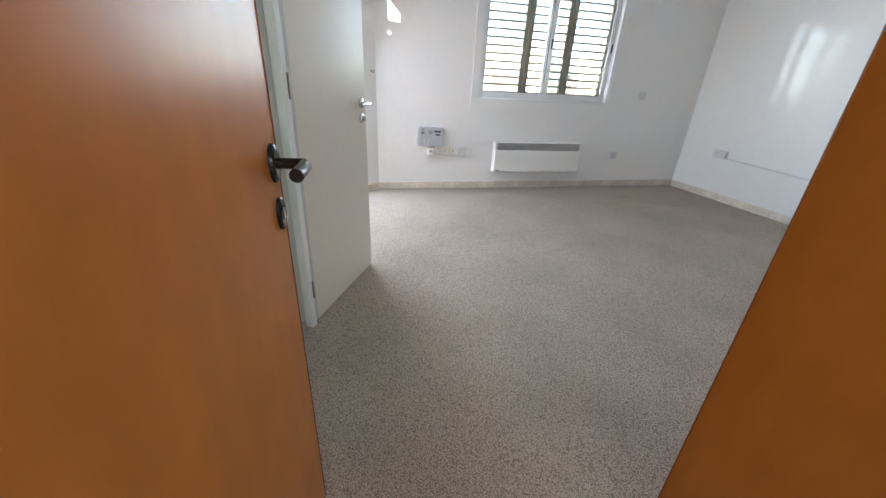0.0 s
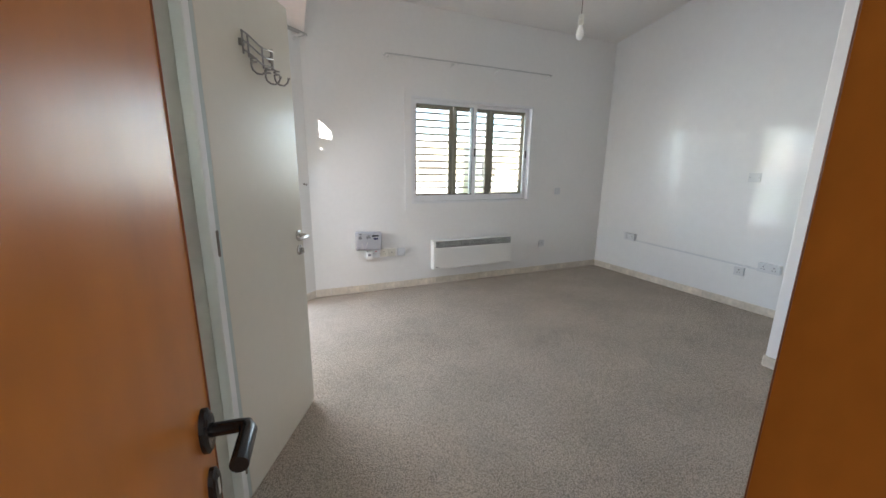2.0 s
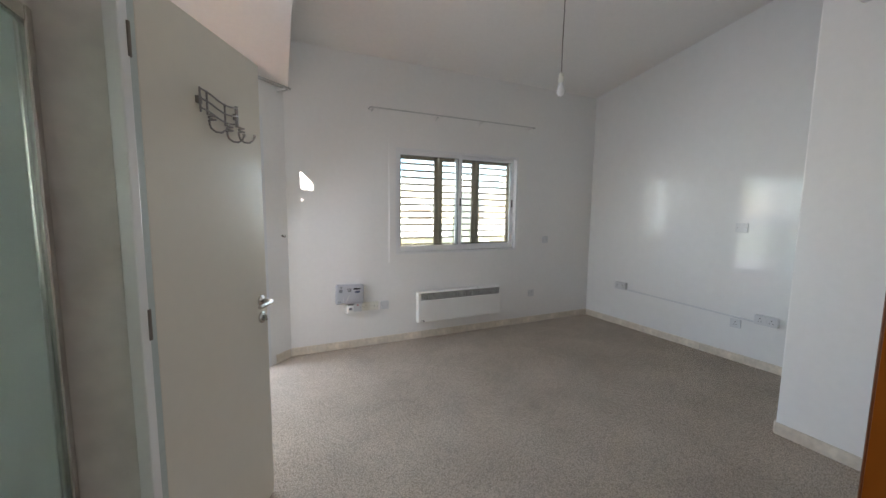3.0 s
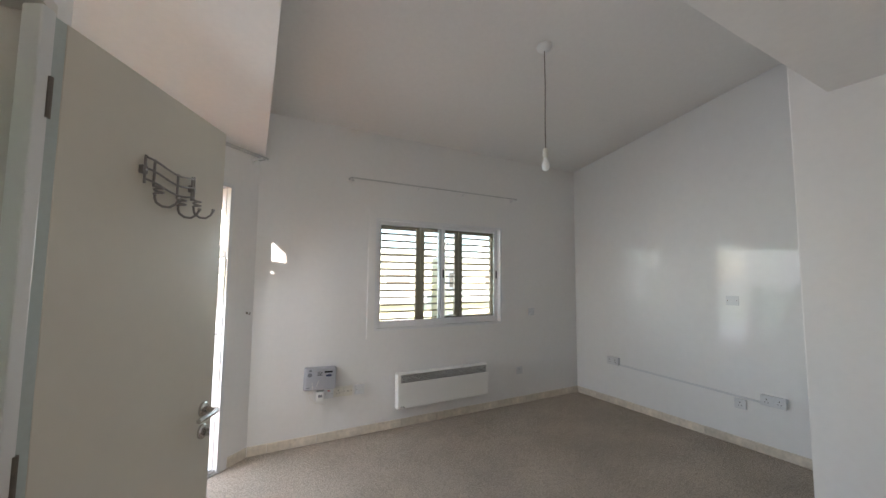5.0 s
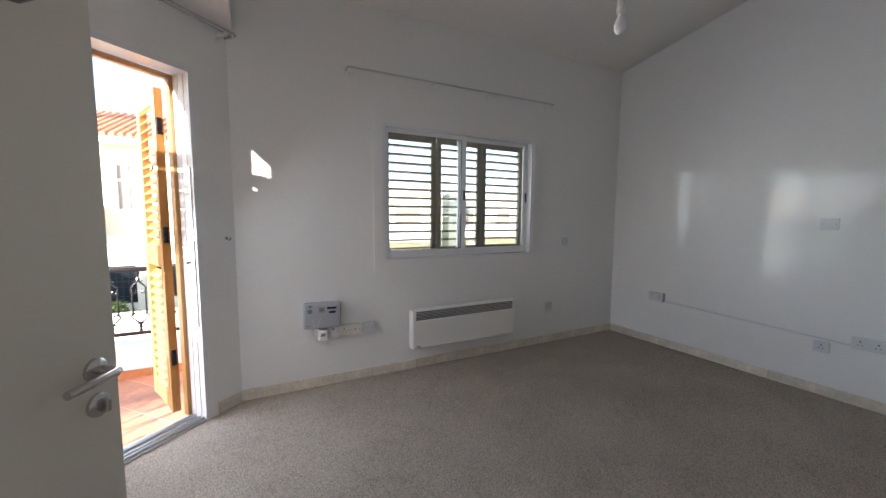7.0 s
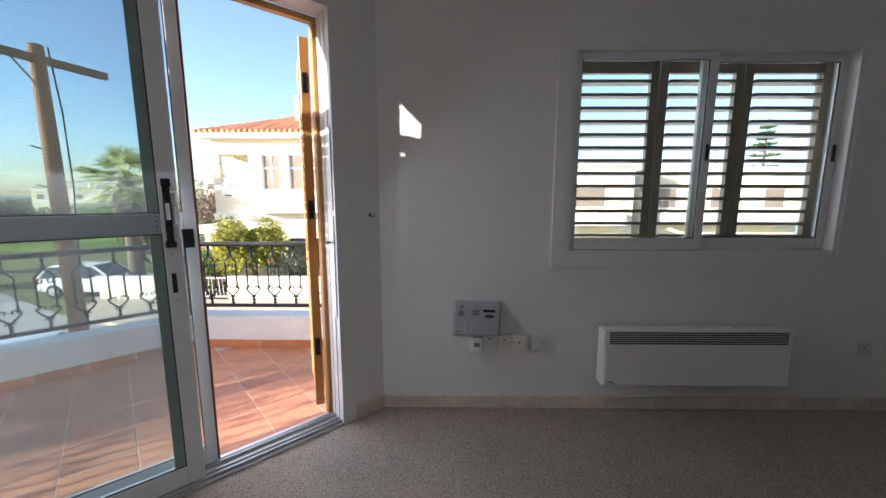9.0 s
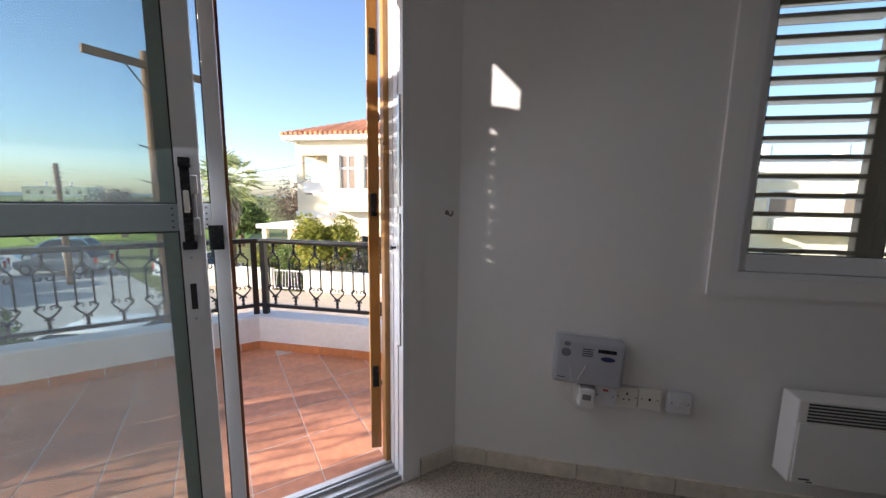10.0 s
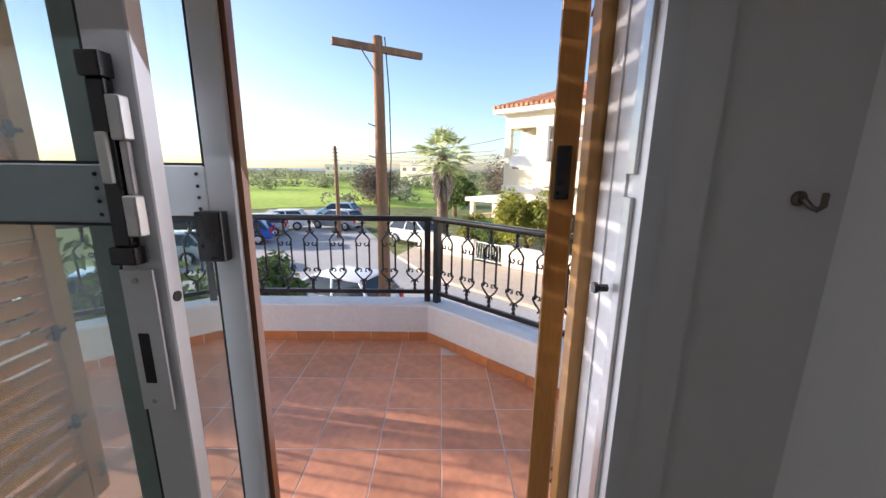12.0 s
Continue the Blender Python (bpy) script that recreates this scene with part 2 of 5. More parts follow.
    "sea": material("sea_water", (0.10, 0.16, 0.20), rough=0.35, vary=0.05, grain=0.05, coarse=0.005, bump=0.0),
    "wire": material("black_cable", (0.03, 0.03, 0.03), rough=0.6, vary=0.1, bump=0.0),
    "orange_fruit": material("orange_fruit", (0.75, 0.25, 0.02), rough=0.5, vary=0.1, bump=0.0),
    "bath": material("white_bath_tile", (0.62, 0.66, 0.65), rough=0.2, vary=0.03, grain=9, bump=0.02),
    "screed": material("bathroom_floor_tile", (0.45, 0.43, 0.40), rough=0.4, vary=0.1, grain=9, bump=0.05),
}

for key in ("leaf", "far_leaf", "yellow_leaf", "olive_leaf", "palm_leaf", "frosted"):
    leafy(M[key])


# mesh helpers
def mesh_object(name, bm, mat, parent=None, label="", smooth=False, m=None):
    me = bpy.data.meshes.new(name)
    bmesh.ops.recalc_face_normals(bm, faces=bm.faces)
    bm.to_mesh(me)
    bm.free()
    if smooth:
        for p in me.polygons:
            p.use_smooth = True
        me.set_sharp_from_angle(angle=radians(40))
    me.materials.append(M[mat] if isinstance(mat, str) else mat)
    ob = new(name, me)
    if parent:
        ob.parent = parent
    if m is not None:
        ob.matrix_basis = m
    if label:
        ob["label"] = label
    return ob


def part(name, bm, mat, parent, label="", smooth=False, m=None):
    return mesh_object(name, bm, mat, parent, label, smooth, m)


def thing(name, m, label, category, group=""):
    ob = new(name)
    ob.empty_display_size = 0.05
    ob.matrix_basis = m
    return tagged(ob, label, category, group)


def structure(name, bm, mat, label, smooth=False, category=""):
    return tagged(mesh_object(name, bm, mat, smooth=smooth), label, category or name.split("_")[0], kind="structure")


def boxes(*bs, bevel=0.0, seg=2):
    """A bmesh of boxes, each (x0, y0, z0, x1, y1, z1)."""
    bm = bmesh.new()
    for x0, y0, z0, x1, y1, z1 in bs:
        bmesh.ops.create_cube(bm, size=1, matrix=Matrix.Translation(((x0 + x1) / 2, (y0 + y1) / 2, (z0 + z1) / 2)) @ Matrix.Diagonal((abs(x1 - x0), abs(y1 - y0), abs(z1 - z0), 1)))
    if bevel:
        bmesh.ops.bevel(bm, geom=list(bm.edges), offset=bevel, segments=seg, affect="EDGES", profile=0.6)
    return bm


def prism(points, z0, z1):
    """An upright prism over a plan outline; z0 and z1 are numbers or functions of x, y."""
    f0, f1 = (z if callable(z) else (lambda x, y, z=z: z) for z in (z0, z1))
    bm = bmesh.new()
    lo = [bm.verts.new((x, y, f0(x, y))) for x, y in points]
    hi = [bm.verts.new((x, y, f1(x, y))) for x, y in points]
    n = len(points)
    bm.faces.new(lo[::-1])
    bm.faces.new(hi)
    for i in range(n):
        bm.faces.new((lo[i], lo[(i + 1) % n], hi[(i + 1) % n], hi[i]))
    return bm


def tube(bm, pts, r, sides=8, cap=True):
    """A round bar through points; r is a number or one radius a point."""
    pts = [Vector(p) for p in pts]
    rs = r if isinstance(r, (list, tuple)) else [r] * len(pts)
    rings, ref = [], None
    for i, p in enumerate(pts):
        d = (pts[min(i + 1, len(pts) - 1)] - pts[max(i - 1, 0)]).normalized()
        if ref is None:
            ref = d.orthogonal().normalized()
        ref = (ref - d * ref.dot(d))
        ref = ref.normalized() if ref.length > 1e-6 else d.orthogonal().normalized()
        s = d.cross(ref)
        rings.append([bm.verts.new(p + (ref * math.cos(a) + s * math.sin(a)) * rs[i]) for a in (2 * math.pi * k / sides for k in range(sides))])
    for a, b in zip(rings, rings[1:]):
        for k in range(sides):
            bm.faces.new((a[k], a[(k + 1) % sides], b[(k + 1) % sides], b[k]))
    if cap:
        bm.faces.new(rings[0][::-1])
        bm.faces.new(rings[-1])
    return bm


def bar(pts, r, sides=8):
    return tube(bmesh.new(), pts, r, sides)


def lathe(profile, sides=24, m=None):
    """A turned body from (radius, height) pairs about z."""
    bm = bmesh.new()
    rings = [[bm.verts.new((max(r, 1e-4) * math.cos(2 * math.pi * k / sides), max(r, 1e-4) * math.sin(2 * math.pi * k / sides), z)) for k in range(sides)] for r, z in profile]
    for a, b in zip(rings, rings[1:]):
        for k in range(sides):
            bm.faces.new((a[k], a[(k + 1) % sides], b[(k + 1) % sides], b[k]))
    bm.faces.new(rings[0][::-1])
    bm.faces.new(rings[-1])
    if m is not None:
        bm.transform(m)
    return bm


# the plan
NORTH, EAST = 4.23, 5.088
NIB_X, NIB_Y = 4.09, 1.66
WALL = 0.25


def east_x(y):
    """The glossy wall leans away from square with the window wall."""
    return EAST + 0.05 * (NORTH - y)


BEV = Vector((1.271, NORTH, 0))
DIAG = pose(BEV.x, BEV.y, 0, 0, 0, 42)


def diag(u, n, z=0.0):
    return DIAG @ Vector((u, n, z))


def main_ceiling(x, y):
    return 2.92 + 0.192 * (NORTH - y)


def west_ceiling(x, y):
    return 2.485 + 0.16 * (NORTH - y)


DOOR_U0, DOOR_U1, DOOR_TOP = -1.80, -0.245, 2.20
BALCONY = -0.144
END_U = -2.45
END = diag(END_U, 0)

# floor and walls of the room
floor_outline = [(0.80, 0.0), (NIB_X, 0.0), (NIB_X, NIB_Y), (east_x(NIB_Y), NIB_Y), (EAST, NORTH), (BEV.x, BEV.y), (END.x, END.y), (END.x, 1.86), (0.80, 1.86)]
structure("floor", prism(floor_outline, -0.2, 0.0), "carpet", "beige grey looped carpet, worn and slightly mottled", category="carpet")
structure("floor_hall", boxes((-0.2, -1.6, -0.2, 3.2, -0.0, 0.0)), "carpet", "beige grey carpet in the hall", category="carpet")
W0, W1, WZ0, WZ1 = 2.32, 3.86, 0.95, 2.065
HI = 3.95
structure("wall_north", boxes((BEV.x - 0.2, NORTH, -0.2, W0, NORTH + WALL, HI), (W1, NORTH, -0.2, EAST + WALL, NORTH + WALL, HI),
          (W0, NORTH, -0.2, W1, NORTH + WALL, WZ0), (W0, NORTH, WZ1, W1, NORTH + WALL, HI)), "paint", "white painted wall with a shuttered window")
structure("wall_east", prism([(EAST, NORTH), (EAST + WALL, NORTH), (EAST + WALL, NIB_Y - 0.3), (east_x(NIB_Y - 0.3), NIB_Y - 0.3)], -0.2, HI), "gloss", "white gloss painted wall with sockets and trunking")
structure("wall_nib", boxes((NIB_X, -0.25, -0.2, EAST + WALL, NIB_Y, HI), bevel=0.008), "paint", "white painted projecting wall corner")
DW = 0.17
bm = boxes((DOOR_U1, 0, -0.35, 0.0, DW, HI), (END_U, 0, -0.35, DOOR_U0, DW, HI), (DOOR_U0, 0, DOOR_TOP, DOOR_U1, DW, HI), (DOOR_U0, 0, -0.35, DOOR_U1, DW, -0.002))
bm.transform(DIAG)
structure("wall_diagonal", bm, "paint", "white painted slanting wall around the balcony door")
structure("wall_west", boxes((END.x - WALL, 1.86, -0.2, END.x, END.y + 0.005, HI), (END.x, 1.86, -0.2, 0.80, 1.99, HI)), "paint", "white painted wall beside the bathroom")
structure("wall_bathroom", boxes((0.70, 0.0, -0.2, 0.80, 1.05, HI), (0.70, 1.05, 2.08, 0.80, 1.86, HI), (0.70, 1.84, 2.08, 0.82, 1.86, HI)), "paint", "white painted wall with the bathroom doorway")
structure("wall_south", boxes((-1.2, -0.12, -0.2, 0.84, 0.0, HI), (1.97, -0.12, -0.2, NIB_X + 0.2, 0.0, HI), (0.84, -0.12, 2.1, 1.97, 0.0, HI)), "paint", "white painted wall with the hall doorway")
# the opening in this wall is unseen, added for the fill lamp
structure("wall_hall", boxes((-0.3, -1.7, -0.2, 0.6, -1.6, 2.7), (2.4, -1.7, -0.2, 3.3, -1.6, 2.7), (0.6, -1.7, -0.2, 2.4, -1.6, 0.8), (0.6, -1.7, 2.2, 2.4, -1.6, 2.7), (-0.3, -1.6, -0.2, -0.2, -0.12, 2.7), (3.2, -1.6, -0.2, 3.3, -0.12, 2.7)), "paint", "white painted hall wall")
structure("ceiling_hall", boxes((-0.3, -1.7, 2.6, 3.3, -0.12, 2.7)), "ceiling", "plain white hall ceiling")
# ceilings
main = [(1.31, 1.49), (EAST + 0.2, 1.49), (EAST + 0.2, NORTH + 0.2), (1.31, NORTH + 0.2)]
structure("ceiling_main", prism(main, main_ceiling, lambda x, y: main_ceiling(x, y) + 0.15), "ceiling", "sloping white ceiling rising away from the window")
west = [(END.x - 0.3, 0.0), (1.31, 0.0), (1.31, NORTH + 0.24), (END.x - 0.3, NORTH + 0.24)]
structure("ceiling_west", prism(west, west_ceiling, lambda x, y: main_ceiling(x, y) + 0.15), "ceiling", "lower sloping white ceiling over the balcony door")
structure("ceiling_entry", boxes((1.31, -0.05, 2.55, NIB_X + 0.1, 1.49, HI)), "ceiling", "low flat ceiling by the entrance")
# bathroom beyond the white door
structure("ceiling_bathroom", boxes((-1.19, 0.005, 2.48, 0.695, 1.795, 2.55)), "ceiling", "plain white bathroom ceiling")
structure("floor_bathroom", boxes((-1.2, 0.0, -0.2, 0.80, 1.86, -0.004)), "screed", "tiled bathroom floor")
structure("wall_bathroom_far", boxes((-1.2, 0.0, -0.2, -1.1, 0.2, HI), (-1.2, 1.2, -0.2, -1.1, 1.86, HI), (-1.2, 0.2, -0.2, -1.1, 1.2, 1.1), (-1.2, 0.2, 2.1, -1.1, 1.2, HI), (-1.1, 1.80, -0.2, 0.62, 1.86, 2.9)), "bath", "pale tiled bathroom wall")

# unseen window and wall hole, added to brighten the bathroom doorway
bath_fill_window = tagged(new("window_fill"), "small unseen frosted bathroom window, added to brighten the doorway", "window", kind="structure")
part("window_frame", boxes((-1.18, 0.2, 1.1, -1.13, 0.24, 2.1), (-1.18, 1.16, 1.1, -1.13, 1.2, 2.1), (-1.18, 0.24, 1.1, -1.13, 1.16, 1.14), (-1.18, 0.24, 2.06, -1.13, 1.16, 2.1)), "alu", bath_fill_window)
part("pane", boxes((-1.158, 0.23, 1.13, -1.152, 1.17, 2.07)), "frosted", bath_fill_window)


# baseboard of marble tiles
def skirting_run(parent, a, b, tile, h=0.078, t=0.012, gap=0.003, first=None, mat="skirting", name="tile"):
    """Tiles along a wall from a to b, standing out to the right of the way."""
    a, b = Vector((*a[:2], a[2] if len(a) > 2 else 0)), Vector((*b[:2], b[2] if len(b) > 2 else 0))
    way = b - a
    length, angle = way.length, math.atan2(way.y, way.x)
    cuts = [0.0]
    if first:
        cuts.append(first)
    while cuts[-1] + tile < length - 0.02:
        cuts.append(cuts[-1] + tile)
    cuts.append(length)
    shared = {}
    for s, e in zip(cuts, cuts[1:]):
        w = round(e - s - gap, 4)
        if w not in shared:
            bm = boxes((0, -t, 0.001, w, 0.0, h), bevel=0.0015, seg=1)
            me = bpy.data.meshes.new(name)
            bm.to_mesh(me)
            bm.free()
            me.materials.append(M[mat])
            shared[w] = me
        ob = new(name, shared[w])
        ob.parent = parent
        ob.matrix_basis = Matrix.Translation(a + way.normalized() * (s + gap / 2)) @ pose(0, 0, 0, 0, 0, math.degrees(angle))


base = tagged(new("baseboard"), "low skirting of beige marble tiles", "baseboard", kind="structure")

skirting_run(base, (BEV.x, NORTH), (EAST, NORTH), 0.398, first=0.15)
skirting_run(base, (EAST, NORTH - 0.012), (east_x(NIB_Y), NIB_Y), 0.398, first=0.27)
skirting_run(base, (NIB_X, NIB_Y), (NIB_X, 0.0), 0.398)
skirting_run(base, (east_x(NIB_Y) - 0.012, NIB_Y), (NIB_X, NIB_Y), 0.398)
skirting_run(base, diag(DOOR_U1 + 0.06, 0), diag(-0.01, 0), 0.398)

# ---- window in the north wall
window = tagged(new("window_1"), "white aluminium sliding window with brown louvred shutters", "window", kind="structure")
part("window_trim", boxes((W0 - 0.072, NORTH - 0.014, WZ0 - 0.072, W0, NORTH - 0.001, WZ1 + 0.072), (W1, NORTH - 0.014, WZ0 - 0.072, W1 + 0.072, NORTH - 0.001, WZ1 + 0.072),
     (W0, NORTH - 0.014, WZ0 - 0.072, W1, NORTH - 0.001, WZ0), (W0, NORTH - 0.014, WZ1, W1, NORTH - 0.001, WZ1 + 0.072)), "paint", window, "painted plaster band")
part("window_frame", boxes((W0, NORTH - 0.012, WZ0, W0 + 0.025, NORTH + 0.09, WZ1), (W1 - 0.025, NORTH - 0.012, WZ0, W1, NORTH + 0.09, WZ1),
     (W0 + 0.025, NORTH - 0.012, WZ1 - 0.025, W1 - 0.025, NORTH + 0.09, WZ1), (W0 + 0.025, NORTH - 0.012, WZ0, W1 - 0.025, NORTH + 0.09, WZ0 + 0.022)), "alu", window)


def sash(name, x0, x1, y, low):
    s = part(name, boxes((x0, y, low, x0 + 0.032, y + 0.028, WZ1 - 0.026), (x1 - 0.045, y, low, x1, y + 0.028, WZ1 - 0.026),
             (x0 + 0.032, y, WZ1 - 0.066, x1 - 0.045, y + 0.028, WZ1 - 0.026), (x0 + 0.032, y, low, x1 - 0.045, y + 0.028, low + 0.065), bevel=0.002, seg=1), "alu", window)
    p = part("pane", boxes((x0 + 0.03, y + 0.012, low + 0.06, x1 - 0.043, y + 0.016, WZ1 - 0.064)), "pane", s)
    p.visible_shadow = False
    part("gasket", boxes((x0 + 0.032, y + 0.004, low + 0.065, x0 + 0.036, y + 0.011, WZ1 - 0.066), (x1 - 0.049, y + 0.004, low + 0.065, x1 - 0.045, y + 0.011, WZ1 - 0.066),
         (x0 + 0.036, y + 0.004, WZ1 - 0.070, x1 - 0.049, y + 0.011, WZ1 - 0.066), (x0 + 0.036, y + 0.004, low + 0.065, x1 - 0.049, y + 0.011, low + 0.069)), "gasket", s)
    part("latch", boxes((x1 - 0.030, y - 0.008, 1.47, x1 - 0.014, y, 1.56), bevel=0.003), "black", s)


sash("sash", W0 + 0.026, 3.105, NORTH + 0.004, WZ0 + 0.024)
sash("sash", 3.045, W1 - 0.026, NORTH + 0.042, WZ0 + 0.024)
part("window_sill", boxes((W0, NORTH + 0.09, WZ0 - 0.02, W1, NORTH + WALL + 0.03, WZ0 + 0.0)), "parapet", window)


def window_shutter(x0, x1, m):
    """One louvred leaf of the window's shutters."""
    t = thing("window_shutter", m, "closed brown louvred shutter leaf with open slats", "shutter", "window shutters")
    z0, z1, w = WZ0 + 0.005, WZ1 - 0.005, x1 - x0
    part("stile", boxes((0, 0, z0, 0.048, 0.035, z1), bevel=0.003, seg=1), "shutter", t)
    part("stile", boxes((w - 0.048, 0, z0, w, 0.035, z1), bevel=0.003, seg=1), "shutter", t)
    part("rail", boxes((0.049, 0.002, z1 - 0.085, w - 0.049, 0.033, z1), bevel=0.003, seg=1), "shutter", t)
    part("rail", boxes((0.049, 0.002, z0, w - 0.049, 0.033, z0 + 0.05), bevel=0.003, seg=1), "shutter", t)
    z, first = z0 + 0.085, None
    while z < z1 - 0.10:
        if first is None:
            first = part("slat", boxes((0.05, -0.012, -0.009, w - 0.05, 0.050, 0.009), bevel=0.003, seg=1), "shutter", t)
            first.matrix_basis = pose(0, 0, z, -5, 0, 0)
        else:
            o = new("slat", first.data)
            o.parent = t
            o.matrix_basis = pose(0, 0, z, -5 + random.uniform(-1.5, 1.5), 0, 0)
        z += 0.0742
    return t


for x0, x1 in ((W0 + 0.002, 2.875), (2.88, 3.36), (3.365, W1 - 0.002)):
    window_shutter(x0, x1, pose(x0, NORTH + 0.15, 0))

# ---- balcony door
door = tagged(new("door_1"), "white aluminium sliding balcony door, half open", "door", kind="structure")
door.matrix_basis = DIAG
U0, U1, DT = DOOR_U0, DOOR_U1, DOOR_TOP
part("door_trim", boxes((U1, -0.012, 0, U1 + 0.055, -0.001, DT + 0.055), (U0 - 0.055, -0.012, 0, U0, -0.001, DT + 0.055), (U0, -0.012, DT, U1, -0.001, DT + 0.055)), "paint", door, "painted plaster band")
part("door_frame", boxes((U1 - 0.028, -0.014, 0.0, U1, 0.125, DT), (U0, -0.014, 0.0, U0 + 0.028, 0.125, DT), (U0 + 0.028, -0.014, DT - 0.03, U1 - 0.028, 0.125, DT),
     (U1 - 0.032, 0.030, 0.0, U1 - 0.028, 0.034, DT - 0.03), (U1 - 0.031, 0.080, 0.0, U1 - 0.028, 0.083, DT - 0.03)), "alu", door)
part("threshold", boxes((U0 + 0.028, -0.014, 0.0, U1 - 0.028, 0.125, 0.012), (U0 + 0.028, 0.004, 0.012, U1 - 0.028, 0.010, 0.028), (U0 + 0.028, 0.034, 0.012, U1 - 0.028, 0.040, 0.028),
     (U0 + 0.028, 0.084, 0.012, U1 - 0.028, 0.090, 0.028), (U0 + 0.028, 0.112, 0.012, U1 - 0.028, 0.125, 0.022)), "track", door, "ribbed aluminium sliding track")
part("strike", boxes((U1 - 0.034, 0.006, 1.20, U1 - 0.028, 0.028, 1.62), (U1 - 0.034, 0.006, 0.62, U1 - 0.028, 0.028, 1.17), bevel=0.001, seg=1), "track", door)
part("door_stop", lathe([(0.006, 0), (0.006, 0.014), (0.009, 0.016), (0.009, 0.022)], 12, pose(U1 - 0.034, 0.045, 1.03, 0, -90, 0)), "black", door)


def slider(name, u0, u1, n, glass, label, stile=0.062, deep=0.024, bead=True):
    e = n + deep
    s = part(name, boxes((u1 - stile, n, 0.03, u1, e, DT - 0.032), (u0, n, 0.03, u0 + 0.062, e, DT - 0.032), (u0 + 0.062, n, 0.03, u1 - stile, e, 0.115),
             (u0 + 0.062, n, DT - 0.10, u1 - stile, e, DT - 0.032), bevel=0.002, seg=1), "alu", door, label)
    # inner rail's shade and reflection are put into its blue grey colour
    part("mid_rail", boxes((u0 + 0.0625, n + 0.001, 1.125, u1 - stile - 0.0005, e - 0.001, 1.205), bevel=0.002, seg=1), "shaded_rail" if bead else "alu", s, "middle rail with blue grey shade in its colour" if bead else "")
    # the bead's dark green is glass reflection put into its colour
    if bead:
        part("glazing_bead", boxes((u1 - stile - 0.040, n + 0.005, 0.116, u1 - stile - 0.0005, e - 0.003, 1.124), (u1 - stile - 0.040, n + 0.005, 1.206, u1 - stile - 0.0005, e - 0.003, DT - 0.101)), "bead", s, "glazing bead with the glass's green reflection in its colour")
    g = u1 - stile
    for z0, z1 in ((0.113, 1.127), (1.203, DT - 0.098)):
        p = part("pane", boxes((u0 + 0.06, n + 0.010, z0, g + 0.002, n + 0.014, z1)), glass, s)
        p.visible_shadow = False
        part("gasket", boxes((u0 + 0.062, n + 0.003, z0, u0 + 0.067, n + 0.009, z1), (g - 0.004, n + 0.002, z0, g, n + 0.009, z1), (u0 + 0.067, n + 0.003, z0, g - 0.005, n + 0.009, z0 + 0.006),
             (u0 + 0.067, n + 0.003, z1 - 0.006, g - 0.005, n + 0.009, z1)), "gasket", s)
    for z in (1.137, 1.155, 1.173, 1.192):
        for u in (g - 0.014, u0 + 0.3):
            part("rivet", lathe([(0.0028, 0), (0.0028, 0.0015)], 8, pose(u, n + 0.0008, z, 90)), "gasket", s)
    return s


A1 = -0.925
a = slider("inner_panel", U0 + 0.03, A1, 0.008, "door_pane", "glazed sliding panel with a black lock", 0.062, 0.029)
# lock on the inner panel
lock = part("lock", boxes((A1 - 0.052, -0.016, 1.31, A1 - 0.022, 0.005, 1.34), (A1 - 0.056, -0.014, 1.07, A1 - 0.020, 0.005, 1.095), (A1 - 0.050, -0.010, 1.095, A1 - 0.026, 0.005, 1.31), bevel=0.003), "black", a, "black lock body")
part("lock_plate", boxes((A1 - 0.026, -0.014, 1.11, A1 - 0.008, 0.004, 1.165), (A1 - 0.026, -0.014, 1.235, A1 - 0.008, 0.004, 1.29), (A1 - 0.024, -0.006, 1.165, A1 - 0.014, 0.004, 1.235), bevel=0.002, seg=1), "track", a, "steel guide plates")
part("slider_knob", boxes((A1 - 0.045, -0.016, 1.18, A1 - 0.031, -0.009, 1.245), bevel=0.003), "cream", a, "pale sliding knob")
part("pull_slot", boxes((A1 - 0.047, -0.0015, 0.885, A1 - 0.031, 0.004, 0.965)), "gasket", a, "dark pull slot")
part("pull_plate", boxes((A1 - 0.058, -0.0008, 0.84, A1 - 0.012, 0.003, 1.06)), "alu", a)
part("screw", lathe([(0.004, 0), (0.004, 0.002)], 10, pose(A1 - 0.038, -0.001, 1.045, 90)), "track", a)
part("screw", lathe([(0.004, 0), (0.004, 0.002)], 10, pose(A1 - 0.038, -0.001, 0.855, 90)), "track", a)
part("edge_bolt_hole", lathe([(0.008, 0), (0.008, 0.002)], 12, pose(A1 + 0.0005, 0.022, 1.015, 0, 90)), "gasket", a)
B1 = -0.862
b = slider("outer_panel", U0 + 0.09, B1, 0.092, "pane", "outer sliding panel with a black latch", 0.044, 0.028, False)
part("latch", boxes((B1 - 0.056, 0.070, 1.055, B1 - 0.014, 0.0915, 1.135), bevel=0.003), "black", b, "black latch")
part("wood_edge", boxes((B1 + 0.0005, 0.100, 0.03, B1 + 0.010, 0.1185, DT - 0.035)), "oak_edge", b, "brown edge strip")
# wooden lining outside the sliding frame
part("wood_lining", boxes((U1 - 0.05, 0.127, BALCONY + 0.16, U1 - 0.002, 0.166, DT - 0.03), (U0 + 0.002, 0.127, BALCONY + 0.16, U0 + 0.05, 0.166, DT - 0.03), (U0 + 0.002, 0.127, DT - 0.06, U1 - 0.002, 0.166, DT - 0.03), bevel=0.002, seg=1), "pine", door, "varnished pine lining")


